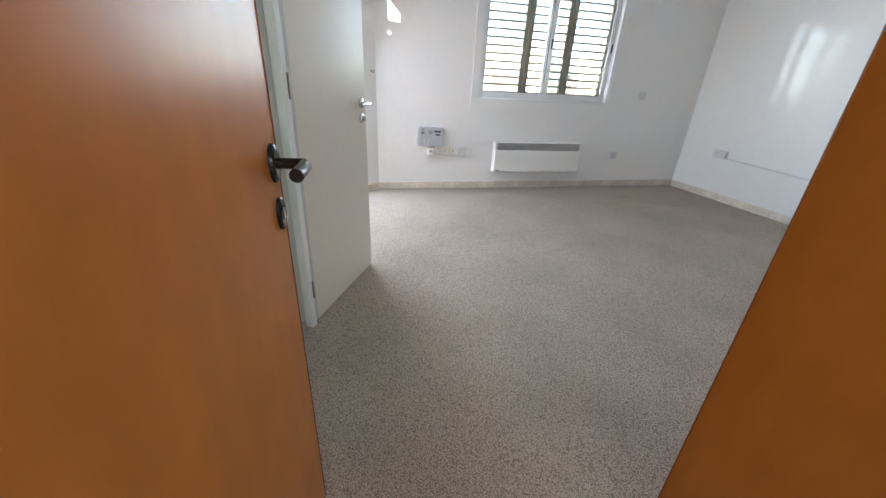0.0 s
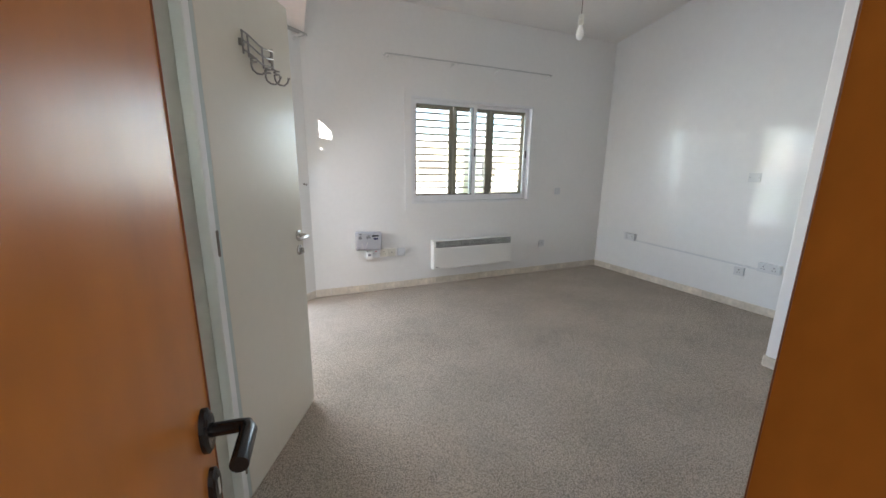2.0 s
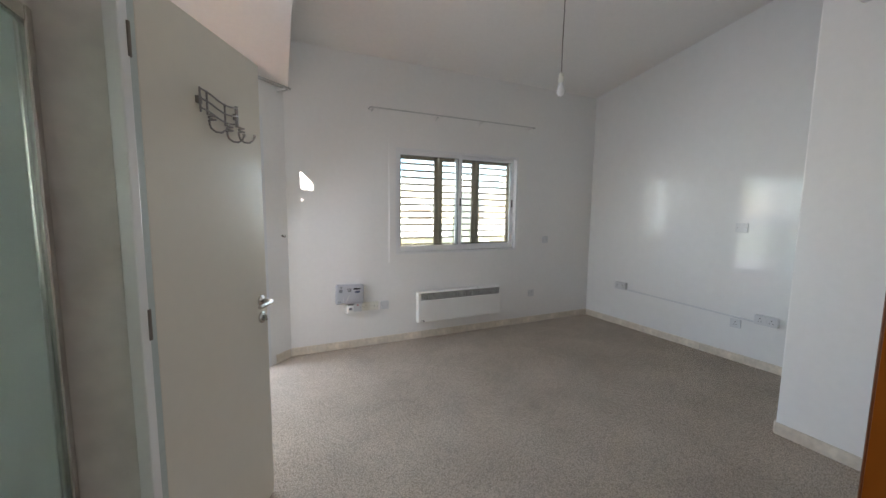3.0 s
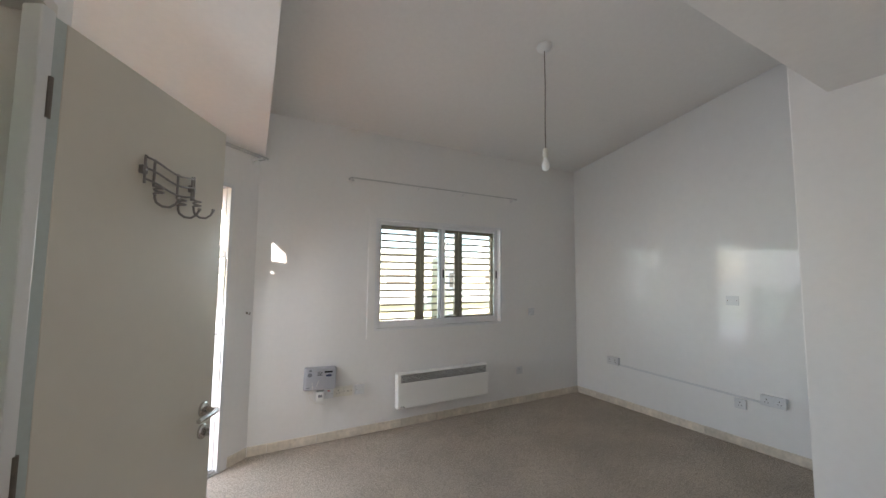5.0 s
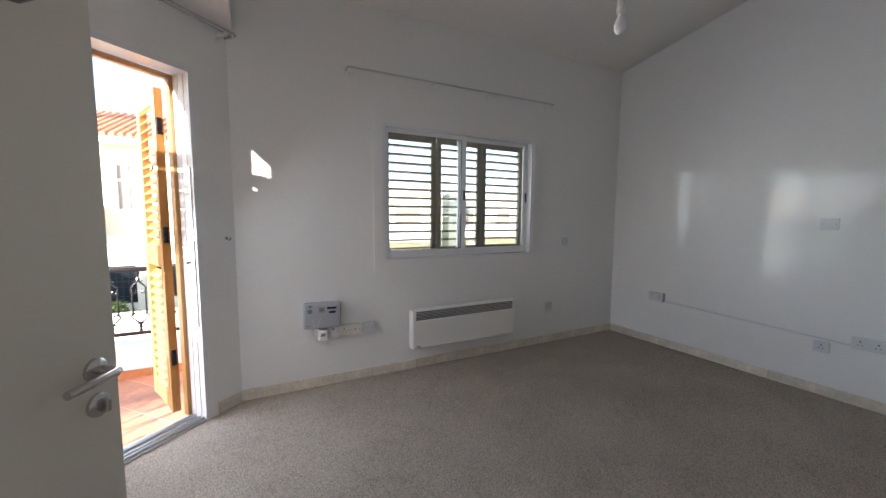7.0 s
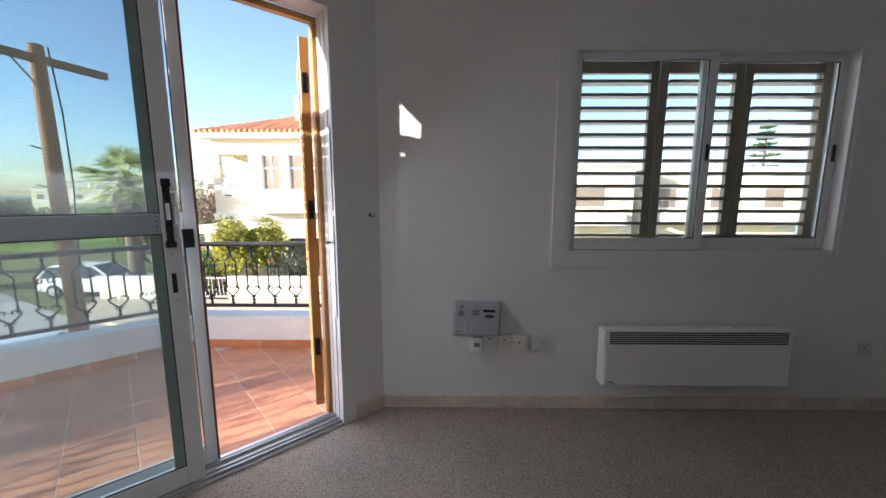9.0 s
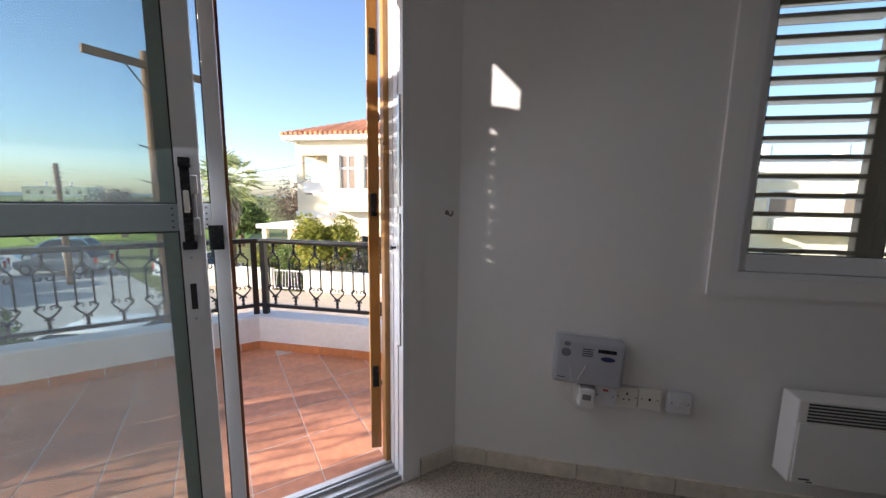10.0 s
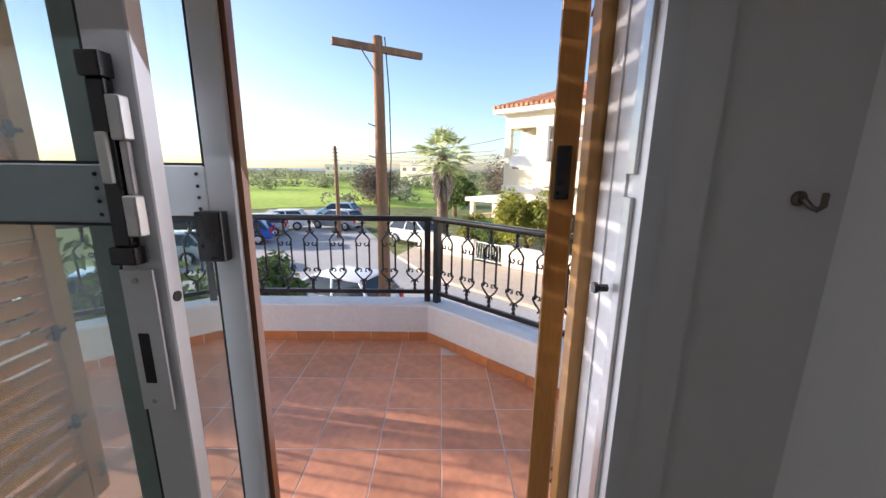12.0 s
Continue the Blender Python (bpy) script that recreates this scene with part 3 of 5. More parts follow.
def door_shutter(name, m, label, low=40, high=40, low_step=0.058, clips=False):
    """A tall louvred leaf that stands open along its local x."""
    t = thing(name, m, label, "shutter", "balcony door shutters")
    w, z0, z1 = 0.47, 0.03, 2.10
    part("stile", boxes((0, -0.024, z0, 0.06, 0.024, z1), bevel=0.003, seg=1), "pine", t)
    part("stile", boxes((w - 0.06, -0.024, z0, w, 0.024, z1), bevel=0.003, seg=1), "pine", t)
    for a0, a1 in ((z0, z0 + 0.12), (0.985, 1.122), (z1 - 0.09, z1)):
        part("rail", boxes((0.061, -0.018, a0, w - 0.061, 0.018, a1), bevel=0.003, seg=1), "pine", t)
    first = None
    for lo, hi, tilt, step in ((z0 + 0.14, 0.975, low, low_step), (1.135, z1 - 0.094, high, 0.0590 if clips else 0.058)):
        z = lo
        while z < hi:
            if first is None:
                first = part("slat", boxes((0.062, -0.031, -0.004, w - 0.062, 0.031, 0.004), bevel=0.002, seg=1), "pine", t)
                first.matrix_basis = pose(0, 0, z, tilt)
            else:
                o = new("slat", first.data)
                o.parent = t
                o.matrix_basis = pose(0, 0, z, tilt + random.uniform(-3, 3))
            z += step
    for z in (0.35, 1.15, 1.82):
        part("hinge", boxes((-0.012, -0.014, z, 0.006, 0.014, z + 0.10), bevel=0.004), "black", t, "black iron hinge")
    for z in (0.36, 0.68, 1.30, 1.62) if clips else ():
        part("catch", boxes((w - 0.082, -0.034, z - 0.026, w - 0.062, -0.0245, z + 0.026), (w - 0.068, -0.032, z - 0.006, w - 0.036, -0.0245, z + 0.006), (w - 0.100, -0.033, z - 0.014, w - 0.082, -0.026, z + 0.002), bevel=0.002, seg=1), "black", t, "black iron catch")
    part("bolt", bar([(w - 0.03, -0.03, 0.10), (w - 0.03, -0.045, 0.13), (w - 0.03, -0.03, 0.16)], 0.006), "bronze", t)
    part("bolt", bar([(w - 0.03, -0.03, 1.62), (w - 0.03, -0.045, 1.66), (w - 0.03, -0.03, 1.70)], 0.006), "bronze", t)
    return t


door_shutter("door_shutter", DIAG @ pose(U1 - 0.060, 0.222, 0, 0, 0, 71), "open varnished pine louvred shutter beside the balcony door", -42, -42)
door_shutter("door_shutter", DIAG @ pose(U0 + 0.012, 0.176, 0, 0, 0, 91), "open varnished pine shutter with closed slats behind the sliding glass", -63, 71.5, 0.056, True)

# ---- white door with coat rack
HINGE, TIP = Vector((0.845, 1.845, 0)), Vector((1.126, 2.421, 0))
leaf_way = TIP - HINGE
LEAF_W, LEAF_A = leaf_way.length, math.degrees(math.atan2(leaf_way.y, leaf_way.x))
LEAF = pose(HINGE.x, HINGE.y, 0, 0, 0, LEAF_A)
wd = thing("white_door", LEAF, "open white satin interior door with steel handle", "door")
part("leaf", boxes((0, 0.0, 0.008, LEAF_W, 0.04, 2.05), bevel=0.0015, seg=1), "white_door", wd)
part("hinge_bead", boxes((-0.066, -0.012, 0.0, -0.036, 0.030, 2.05), bevel=0.004), "plastic", wd, "white hinge bead")
part("edge_strip", boxes((-0.034, 0.0008, 0.010, -0.0005, 0.0395, 2.048)), "edge", wd, "grey green hinge edge")
for z in (0.20, 1.08, 1.86):
    part("hinge", bar([(-0.037, -0.010, z - 0.045), (-0.037, -0.010, z + 0.045)], 0.0065, 10), "bronze", wd, "dark steel hinge")


def lever_set(parent, x, z, side, mat, mat_name, length=0.115):
    """A lever handle and a key rose on the face at local y = 0, pointing out along -y and along side * x."""
    r = part("handle_rose", lathe([(0.026, 0), (0.026, 0.007), (0.022, 0.010)], 24, pose(x, 0, z, 90)), mat, parent, mat_name + " round rose", True)
    k = part("lock_rose", lathe([(0.026, 0), (0.026, 0.007), (0.022, 0.010)], 24, pose(x, 0, z - 0.078, 90)), mat, parent, mat_name + " lock rose", True)
    part("lever", bar([(x, -0.008, z), (x, -0.045, z), (x + side * 0.004, -0.053, z), (x + side * 0.014, -0.057, z), (x + side * length, -0.058, z)], [0.010, 0.009, 0.0095, 0.0095, 0.0085], 12), mat, parent, mat_name + " lever", True)
    part("thumb_turn", boxes((x - 0.005, -0.028, z - 0.092, x + 0.005, -0.009, z - 0.064), bevel=0.003), mat, parent)


lever_set(wd, LEAF_W - 0.055, 0.995, -1, "chrome", "brushed steel")
# the coat rack hangs on the leaf
rack = thing("coat_rack", LEAF @ pose(0.336, -0.002, 1.775), "steel wire coat rack hung on the white door", "coat rack")
wave = lambda x: 0.009 * math.cos((x + 0.10) * 24.0)
RACK_UPRIGHTS = (-0.105, -0.070, 0.030, 0.100, 0.110)
for low in (0.036, 0.004, -0.028):
    part("rack_wire", bar([(x / 200, -0.014, wave(x / 200) + low) for x in range(-21, 23, 2)], 0.0033), "wire_steel", rack)
for x in RACK_UPRIGHTS:
    part("upright", bar([(x, -0.010, wave(x) + 0.042), (x, -0.010, wave(x) - 0.040)], 0.0035), "wire_steel", rack)
for x in (-0.105, 0.106):
    part("bracket", boxes((x - 0.009, -0.012, wave(x) - 0.012, x + 0.009, 0.002, wave(x) + 0.012), bevel=0.002), "wire_steel", rack)
    part("screw", lathe([(0.005, 0), (0.005, 0.003), (0.002, 0.004)], 10, pose(x, -0.012, wave(x), 90)), "chrome", rack)
for x in (-0.070, 0.030, 0.106):
    z = wave(x) - 0.036
    # a coil, then the open hook with a ball at its tip
    pts = [(x, -0.012, z)] + [(x + 0.012 * math.sin(a * 0.785), -0.016 - 0.010 * (1 - math.cos(a * 0.785)), z - 0.002 - 0.0016 * a) for a in range(1, 17)]
    pts += [(x - 0.004, -0.018, z - 0.036), (x - 0.002, -0.022, z - 0.050), (x + 0.008, -0.032, z - 0.060), (x + 0.022, -0.044, z - 0.060), (x + 0.034, -0.053, z - 0.048), (x + 0.039, -0.058, z - 0.032)]
    h = part("hook", bar(pts, 0.0036), "wire_steel", rack)
    part("knob", lathe([(0.001, -0.006), (0.006, -0.003), (0.006, 0.003), (0.001, 0.006)], 10, pose(x + 0.039, -0.058, z - 0.029)), "chrome", h, "", True)
# door frame of the bathroom
jamb = tagged(new("doorframe_bathroom"), "worn white wooden door frame of the bathroom", "door frame", kind="structure")
part("jamb", boxes((0.60, 1.838, 0, 0.806, 1.862, 2.06)), "jamb", jamb)
part("stop_bead", boxes((0.790, 1.812, 0, 0.812, 1.836, 2.06), bevel=0.003), "white_door", jamb)
part("jamb", boxes((0.66, 1.05, 0, 0.83, 1.075, 2.06)), "jamb", jamb)
part("head", boxes((0.66, 1.076, 2.05, 0.83, 1.834, 2.079)), "jamb", jamb)
# shower
shower = thing("shower_enclosure", pose(0.35, 1.50, 0), "green tinted glass shower enclosure with chrome frame", "shower")
part("post", boxes((0.27, 0.30, 0.0, 0.298, 0.328, 1.90), bevel=0.006), "chrome", shower)
part("post", boxes((0.27, -0.40, 0.0, 0.298, -0.372, 1.90), bevel=0.006), "chrome", shower)
part("rail", boxes((0.272, -0.372, 1.86, 0.296, 0.30, 1.90), bevel=0.006), "chrome", shower)
part("glass", boxes((0.281, -0.372, 0.10, 0.287, 0.30, 1.86)), "shower_glass", shower)
part("tray", boxes((-0.75, -0.42, 0.0, 0.31, 0.29, 0.10), bevel=0.02), "plastic", shower)
part("pull_bar", bar([(0.30, -0.10, 0.85), (0.335, -0.10, 0.90), (0.345, -0.10, 1.05), (0.335, -0.10, 1.20), (0.30, -0.10, 1.25)], 0.008), "chrome", shower)


# ---- brown doors
def brown_door(m, label):
    """A door leaf along local x whose handle side faces +y."""
    t = thing("brown_door", m, label, "door", "brown doors")
    part("leaf", boxes((0, -0.040, 0.006, 0.83, -0.002, 2.04)), "oak", t)
    part("edge_strip", boxes((-0.003, -0.042, 0.006, -0.0002, 0.0, 2.04), bevel=0.001, seg=1), "oak_edge", t, "dark wood edge")
    part("handle_rose", lathe([(0.034, 0), (0.034, 0.006), (0.028, 0.010)], 28, pose(0.029, -0.0018, 1.0, -90) @ Matrix.Diagonal((0.56, 1, 1, 1))), "black", t, "black oval rose", True)
    part("lever", bar([(0.029, 0.005, 1.0), (0.029, 0.042, 1.0), (0.032, 0.051, 1.0), (0.041, 0.056, 0.999), (0.103, 0.057, 0.997)], [0.0095, 0.0095, 0.011, 0.0115, 0.0115], 14), "black", t, "black plastic lever", True)
    part("key_rose", lathe([(0.031, 0), (0.031, 0.006), (0.026, 0.009)], 28, pose(0.029, -0.0018, 0.908, -90) @ Matrix.Diagonal((0.52, 1, 1, 1))), "black", t, "black keyhole rose", True)
    part("keyhole", boxes((0.026, 0.0068, 0.896, 0.032, 0.0082, 0.92)), "track", t)
    return t


ba = 6
brown_door(pose(0.942, 0.955, -0.018, 0, 0, -90 - ba), "open glossy orange brown wooden door with black lever handle")
bd = thing("brown_door", pose(1.806, 0.690, 0, 0, 0, -78), "open glossy orange brown wooden door leaf", "door", "brown doors")
part("leaf", boxes((0, 0.002, 0.006, 0.70, 0.040, 2.04)), "oak", bd)
part("edge_strip", boxes((-0.003, 0.0, 0.006, -0.0002, 0.042, 2.04), bevel=0.001, seg=1), "oak_edge", bd, "dark wood edge")

# ---- heater
H0, H1, HZ0, HZ1, HY = 2.538, 3.590, 0.205, 0.535, 4.115
heater = thing("wall_heater", pose(0, 0, 0), "slim white wall mounted panel heater with slotted grille", "heater")
part("casing", boxes((H0, HY, HZ0, H1, NORTH - 0.03, HZ1), bevel=0.006), "heater", heater)
part("mount", boxes((H0 + 0.15, NORTH - 0.031, HZ0 + 0.05, H1 - 0.15, NORTH - 0.001, HZ1 - 0.05)), "heater", heater)
part("front", boxes((H0 + 0.008, HY - 0.004, HZ0 + 0.006, H1 - 0.008, HY + 0.002, HZ1 - 0.088), bevel=0.0015, seg=1), "heater", heater)
for i in range(6):
    z = HZ1 - 0.080 + i * 0.0125
    part("grille_slot", boxes((H0 + 0.03, HY - 0.0025, z, H1 - 0.03, HY + 0.001, z + 0.0065)), "slot", heater)
part("badge", boxes((H0 + 0.03, HY - 0.0052, HZ0 + 0.022, H0 + 0.065, HY - 0.0035, HZ0 + 0.027), (H0 + 0.055, HY - 0.0052, HZ0 + 0.013, H0 + 0.075, HY - 0.0035, HZ0 + 0.017)), "slot", heater)
part("thermostat", boxes((3.28, HY + 0.02, HZ1, 3.31, HY + 0.05, HZ1 + 0.012), bevel=0.003), "plastic", heater)

# ---- alarm panel and socket strip
alarm = thing("alarm_panel", pose(1.686, NORTH, 0.480, 0, 2.5, 0), "pale grey alarm control box fixed to the wall", "alarm panel")
part("case", boxes((0, -0.062, 0, 0.275, -0.002, 0.195), bevel=0.018, seg=3), "alarm", alarm, "", True)
part("backplate", boxes((0.01, -0.004, 0.012, 0.270, -0.0005, 0.207)), "plastic", alarm)
part("display", boxes((0.168, -0.0635, 0.148, 0.238, -0.061, 0.163)), "black", alarm)
part("badge", lathe([(0.028, 0), (0.028, 0.0025)], 28, pose(0.208, -0.0615, 0.124, 90) @ Matrix.Diagonal((1, 0.36, 1, 1))), "navy", alarm, "dark blue oval badge")
for i in range(4):
    part("speaker_slot", boxes((0.108, -0.0630, 0.127 + i * 0.0095, 0.150, -0.061, 0.131 + i * 0.0095)), "slot", alarm)
part("sensor", lathe([(0.019, 0), (0.019, 0.0012)], 20, pose(0.045, -0.0618, 0.135, 90) @ Matrix.Diagonal((1, 0.95, 1, 1))), "grey", alarm)
part("sensor", lathe([(0.013, 0), (0.013, 0.0012)], 20, pose(0.047, -0.0618, 0.172, 90) @ Matrix.Diagonal((1, 0.7, 1, 1))), "grey", alarm)
part("maker_mark", boxes((0.022, -0.0630, 0.024, 0.027, -0.061, 0.029), (0.030, -0.0630, 0.025, 0.050, -0.061, 0.028)), "black", alarm)


def wall_plate(name, m, w, holes, label, category, group="", mat="plate", depth=0.010, back=0.0):
    """A switch or socket plate on local y = 0, facing -y. holes: list of part makers."""
    t = thing(name, m, label, category, group)
    if back:
        part("back_box", boxes((-w / 2 + 0.001, -back, -0.042, w / 2 - 0.001, -0.0005, 0.042), bevel=0.002), mat, t)
    y = -back
    part("plate", boxes((-w / 2, y - depth, -0.043, w / 2, y - 0.0005, 0.043), bevel=0.003), mat, t)
    for kind, x in holes:
        f = y - depth
        if kind == "socket":
            part("pin_hole", boxes((x - 0.004, f - 0.0006, 0.008, x + 0.004, f + 0.002, 0.018)), "slot", t)
            part("pin_hole", boxes((x - 0.015, f - 0.0006, -0.014, x - 0.007, f + 0.002, -0.009)), "slot", t)
            part("pin_hole", boxes((x + 0.007, f - 0.0006, -0.014, x + 0.015, f + 0.002, -0.009)), "slot", t)
        elif kind == "rocker":
            part("rocker", boxes((x - 0.009, f - 0.004, -0.013, x + 0.009, f + 0.001, 0.013), bevel=0.002), mat, t)
        elif kind == "screw":
            part("screw", lathe([(0.0032, 0), (0.0032, 0.0012)], 10, pose(x, f + 0.0005, 0, 90)), "bronze", t)
        elif kind == "jack":
            part("jack_hole", lathe([(0.0055, 0), (0.0055, 0.0012)], 14, pose(x, f + 0.0005, 0, 90)), "black", t)
        elif kind == "red":
            part("neon", boxes((x - 0.010, f - 0.0015, 0.020, x + 0.010, f + 0.001, 0.028)), "red", t, "red neon window")
    return t


zs = 0.428
wall_plate("switched_outlet", pose(1.905, NORTH, zs, 0, 2, 0), 0.086, [("red", 0), ("rocker", 0), ("screw", -0.03), ("screw", 0.03)], "white switched outlet with a red neon", "socket", "socket row", back=0.03)
wall_plate("wall_socket", pose(1.993, NORTH, zs - 0.002, 0, 1.5, 0), 0.086, [("socket", 0), ("screw", -0.034), ("screw", 0.034)], "aged white wall socket", "socket", "socket row", "cream", back=0.016)
wall_plate("aerial_socket", pose(2.081, NORTH, zs - 0.004, 0, 1.5, 0), 0.086, [("jack", 0), ("screw", -0.03), ("screw", 0.03)], "aged white aerial outlet", "socket", "socket row", "cream", back=0.016)
wall_plate("wall_switch", pose(2.192, NORTH, zs - 0.006, 0, 1.5, 0), 0.086, [("rocker", 0), ("screw", -0.03), ("screw", 0.03)], "white wall switch at the end of the row", "switch", "socket row", back=0.02)
plug = thing("plug_timer", pose(1.83, NORTH, zs - 0.01, 0, 2, 0), "white plug-in adaptor with a grey window", "plug")
part("body", boxes((-0.032, -0.06, -0.042, 0.030, -0.0015, 0.040), bevel=0.008, seg=3), "plastic", plug, "", True)
part("window", boxes((-0.018, -0.0615, -0.008, 0.016, -0.0595, 0.016)), "grey", plug)
duct = thing("cable_duct", pose(1.80, NORTH, 0.44), "narrow white cable duct under the alarm box", "cable duct")
part("channel", boxes((-0.018, -0.018, -0.062, -0.002, -0.001, 0.055), bevel=0.002), "plastic", duct)
lead = thing("loose_cable", pose(1.79, NORTH, 0.45), "thin loose white cables curling under the alarm box", "cable")
part("wire", bar([(-0.03, -0.02, 0.02), (-0.055, -0.03, -0.01), (-0.035, -0.035, -0.06), (0.01, -0.04, -0.095), (0.08, -0.03, -0.115)], 0.0016, 6), "cream", lead)
part("wire", bar([(-0.045, -0.015, 0.02), (-0.07, -0.02, -0.02), (-0.062, -0.02, -0.07), (-0.045, -0.015, -0.085)], 0.0014, 6), "cream", lead)
part("wire", bar([(-0.035, -0.065, 0.10), (-0.028, -0.066, 0.05), (-0.03, -0.06, 0.012)], 0.0014, 6), "cream", lead)
part("wire", bar([(0.025, -0.066, 0.11), (0.0, -0.067, 0.06), (-0.005, -0.05, 0.015)], 0.0014, 6), "cream", lead)
wall_plate("wall_switch", pose(4.311, NORTH, 1.064), 0.086, [("rocker", 0), ("screw", -0.03), ("screw", 0.03)], "white wall switch beside the window", "switch")
wall_plate("wall_socket", pose(4.117, NORTH, 0.383), 0.086, [("socket", 0), ("screw", -0.034), ("screw", 0.034)], "white wall socket beside the heater", "socket")
LEAN = math.degrees(math.atan(0.05))
east = lambda y, z: pose(east_x(y), y, z, 0, 0, -90 + LEAN)
wall_plate("wall_switch", east(2.480, 1.288), 0.10, [("rocker", 0), ("screw", -0.035), ("screw", 0.035)], "white wall switch on the glossy wall", "switch")
wall_plate("double_socket", east(3.688, 0.506), 0.146, [("socket", -0.036), ("socket", 0.036), ("rocker", 0)], "white surface mounted double socket", "socket", "surface sockets", back=0.035)
wall_plate("wall_socket", east(2.456, 0.372), 0.086, [("socket", 0)], "white wall socket under the trunking", "socket", back=0.01)
wall_plate("double_socket", east(2.217, 0.460), 0.17, [("socket", -0.042), ("socket", 0.042), ("rocker", 0)], "white surface mounted double socket", "socket", "surface sockets", back=0.035)
trunk = thing("cable_trunking", pose(EAST + 0.05 * NORTH, 0, 0, 0, 0, LEAN), "thin white cable trunking between two sockets", "trunking")
bm = boxes((-0.014, 2.305, -0.008, -0.001, 3.622, 0.008), bevel=0.002)
for v in bm.verts:
    v.co.z += 0.428 + (v.co.y - 2.305) * 0.031
part("channel", bm, "plate", trunk)
# small hook on the slanting wall
hook = thing("wall_hook", DIAG @ pose(-0.063, 0, 1.172), "small dark metal hook on the wall beside the balcony door", "hook")
part("stem", bar([(0, -0.001, 0), (0, -0.010, -0.002), (0.002, -0.016, -0.009), (0.007, -0.021, -0.013), (0.013, -0.022, -0.008), (0.015, -0.020, 0.002), (0.017, -0.018, 0.007)], 0.0038), "bronze", hook)
part("base", lathe([(0.010, 0), (0.010, 0.003), (0.007, 0.006)], 14, pose(0, 0, 0, 90)), "bronze", hook)


# ---- curtain rods
def curtain_rod(m, length, rows, label, supports):
    t = thing("curtain_rod", m, label, "curtain rod")
    for y in rows:
        part("rod", bar([(0, -0.002 - 0.0, 0.0)] + [(0.0, -y, 0.0), (0.012, -y - 0.008, 0), (length - 0.012, -y - 0.008, 0), (length, -y, 0), (length, -0.002, 0)], 0.007), "track", t)
    for x in supports:
        part("bracket", boxes((x - 0.008, -max(rows) - 0.004, -0.020, x + 0.008, -0.001, -0.007), (x - 0.008, -0.012, -0.045, x + 0.008, -0.001, -0.007), bevel=0.001, seg=1), "plastic", t)
        part("glider", boxes((x + 0.03, -max(rows) - 0.010, -0.035, x + 0.037, -max(rows) - 0.004, -0.006)), "plastic", t)
    return t


curtain_rod(pose(2.045, NORTH, 2.415), 1.995, (0.075,), "white wall mounted curtain rod above the window", (0.03, 0.73, 1.27, 1.95))
curtain_rod(DIAG @ pose(-2.0, 0, 2.475), 1.99, (0.06, 0.10), "double white curtain rods above the balcony door", (0.05, 0.7, 1.35, 1.93))

# ---- pendant bulb
LX, LY = 3.11, 2.70
LZ = main_ceiling(LX, LY)
lamp = thing("pendant_lamp", pose(LX, LY, LZ), "bare white bulb hanging on a thin dark cord", "lamp")
part("ceiling_rose", lathe([(0.055, 0.012), (0.055, -0.014), (0.045, -0.028), (0.015, -0.036), (0.006, -0.04)], 24, pose(0, 0, 0, -10.5)), "plastic", lamp, "white ceiling rose", True)
part("cord", bar([(0, 0, -0.03), (0.004, 0, -0.3), (-0.002, 0, -0.6), (0, 0, -0.80)], 0.0035, 8), "bronze", lamp, "twisted dark cord")
part("lampholder", lathe([(0.006, -0.785), (0.018, -0.792), (0.019, -0.815), (0.015, -0.818), (0.020, -0.822), (0.020, -0.850), (0.014, -0.856)], 20), "cream", lamp, "white lampholder", True)
part("bulb", lathe([(0.012, -0.852), (0.014, -0.868), (0.026, -0.895), (0.030, -0.915), (0.027, -0.935), (0.016, -0.948), (0.002, -0.953)], 20), "bulb", lamp, "frosted bulb", True)


# ---- balcony
parapet_line = [(3.6, 5.44), (-0.713, 5.44), (-1.92, 4.31), (-2.05, 3.3), (-2.05, 1.5)]


def offset_line(line, d):
    """The plan line moved d to the right of its way."""
    out = []
    for i, p in enumerate(line):
        p = Vector(p)
        ways = [(Vector(line[j + 1]) - Vector(line[j])).normalized() for j in (i - 1, i) if 0 <= j < len(line) - 1]
        ns = [Vector((w.y, -w.x)) for w in ways]
        n = ns[0] if len(ns) == 1 else (ns[0] + ns[1]) / (1 + ns[0].dot(ns[1]))
        out.append(tuple(p + n * d))
    return out


outer_line = offset_line(parapet_line, 0.20)
balcony_floor = structure("floor_balcony", prism([(3.6, 5.64), (-0.8, 5.64), (-2.05, 4.45), (-2.25, 3.3), (-2.25, 1.5), (END.x - 0.1, 1.5), (END.x - 0.1, END.y + 0.1), tuple(diag(-0.1, 0.12).xy), (3.6, NORTH + 0.1)], BALCONY - 0.25, BALCONY - 0.0018), "grout", "balcony slab with pale grout under terracotta tiles", category="balcony floor")
bm = bmesh.new()
top, n = 0.155, len(parapet_line)
ring = []
for (x0, y0), (x1, y1) in zip(parapet_line, outer_line):
    ring.append([bm.verts.new(v) for v in ((x0, y0, BALCONY - 0.3), (x0, y0, top - 0.012), (x0 + (x1 - x0) * 0.06, y0 + (y1 - y0) * 0.06, top), (x0 + (x1 - x0) * 0.94, y0 + (y1 - y0) * 0.94, top), (x1, y1, top - 0.012), (x1, y1, BALCONY - 0.3))])
for a, b2 in zip(ring, ring[1:]):
    for k in range(6):
        bm.faces.new((a[k], a[(k + 1) % 6], b2[(k + 1) % 6], b2[k]))
bm.faces.new(ring[0])
bm.faces.new(ring[-1][::-1])
structure("wall_parapet", bm, "parapet", "low white rendered balcony parapet", category="parapet")
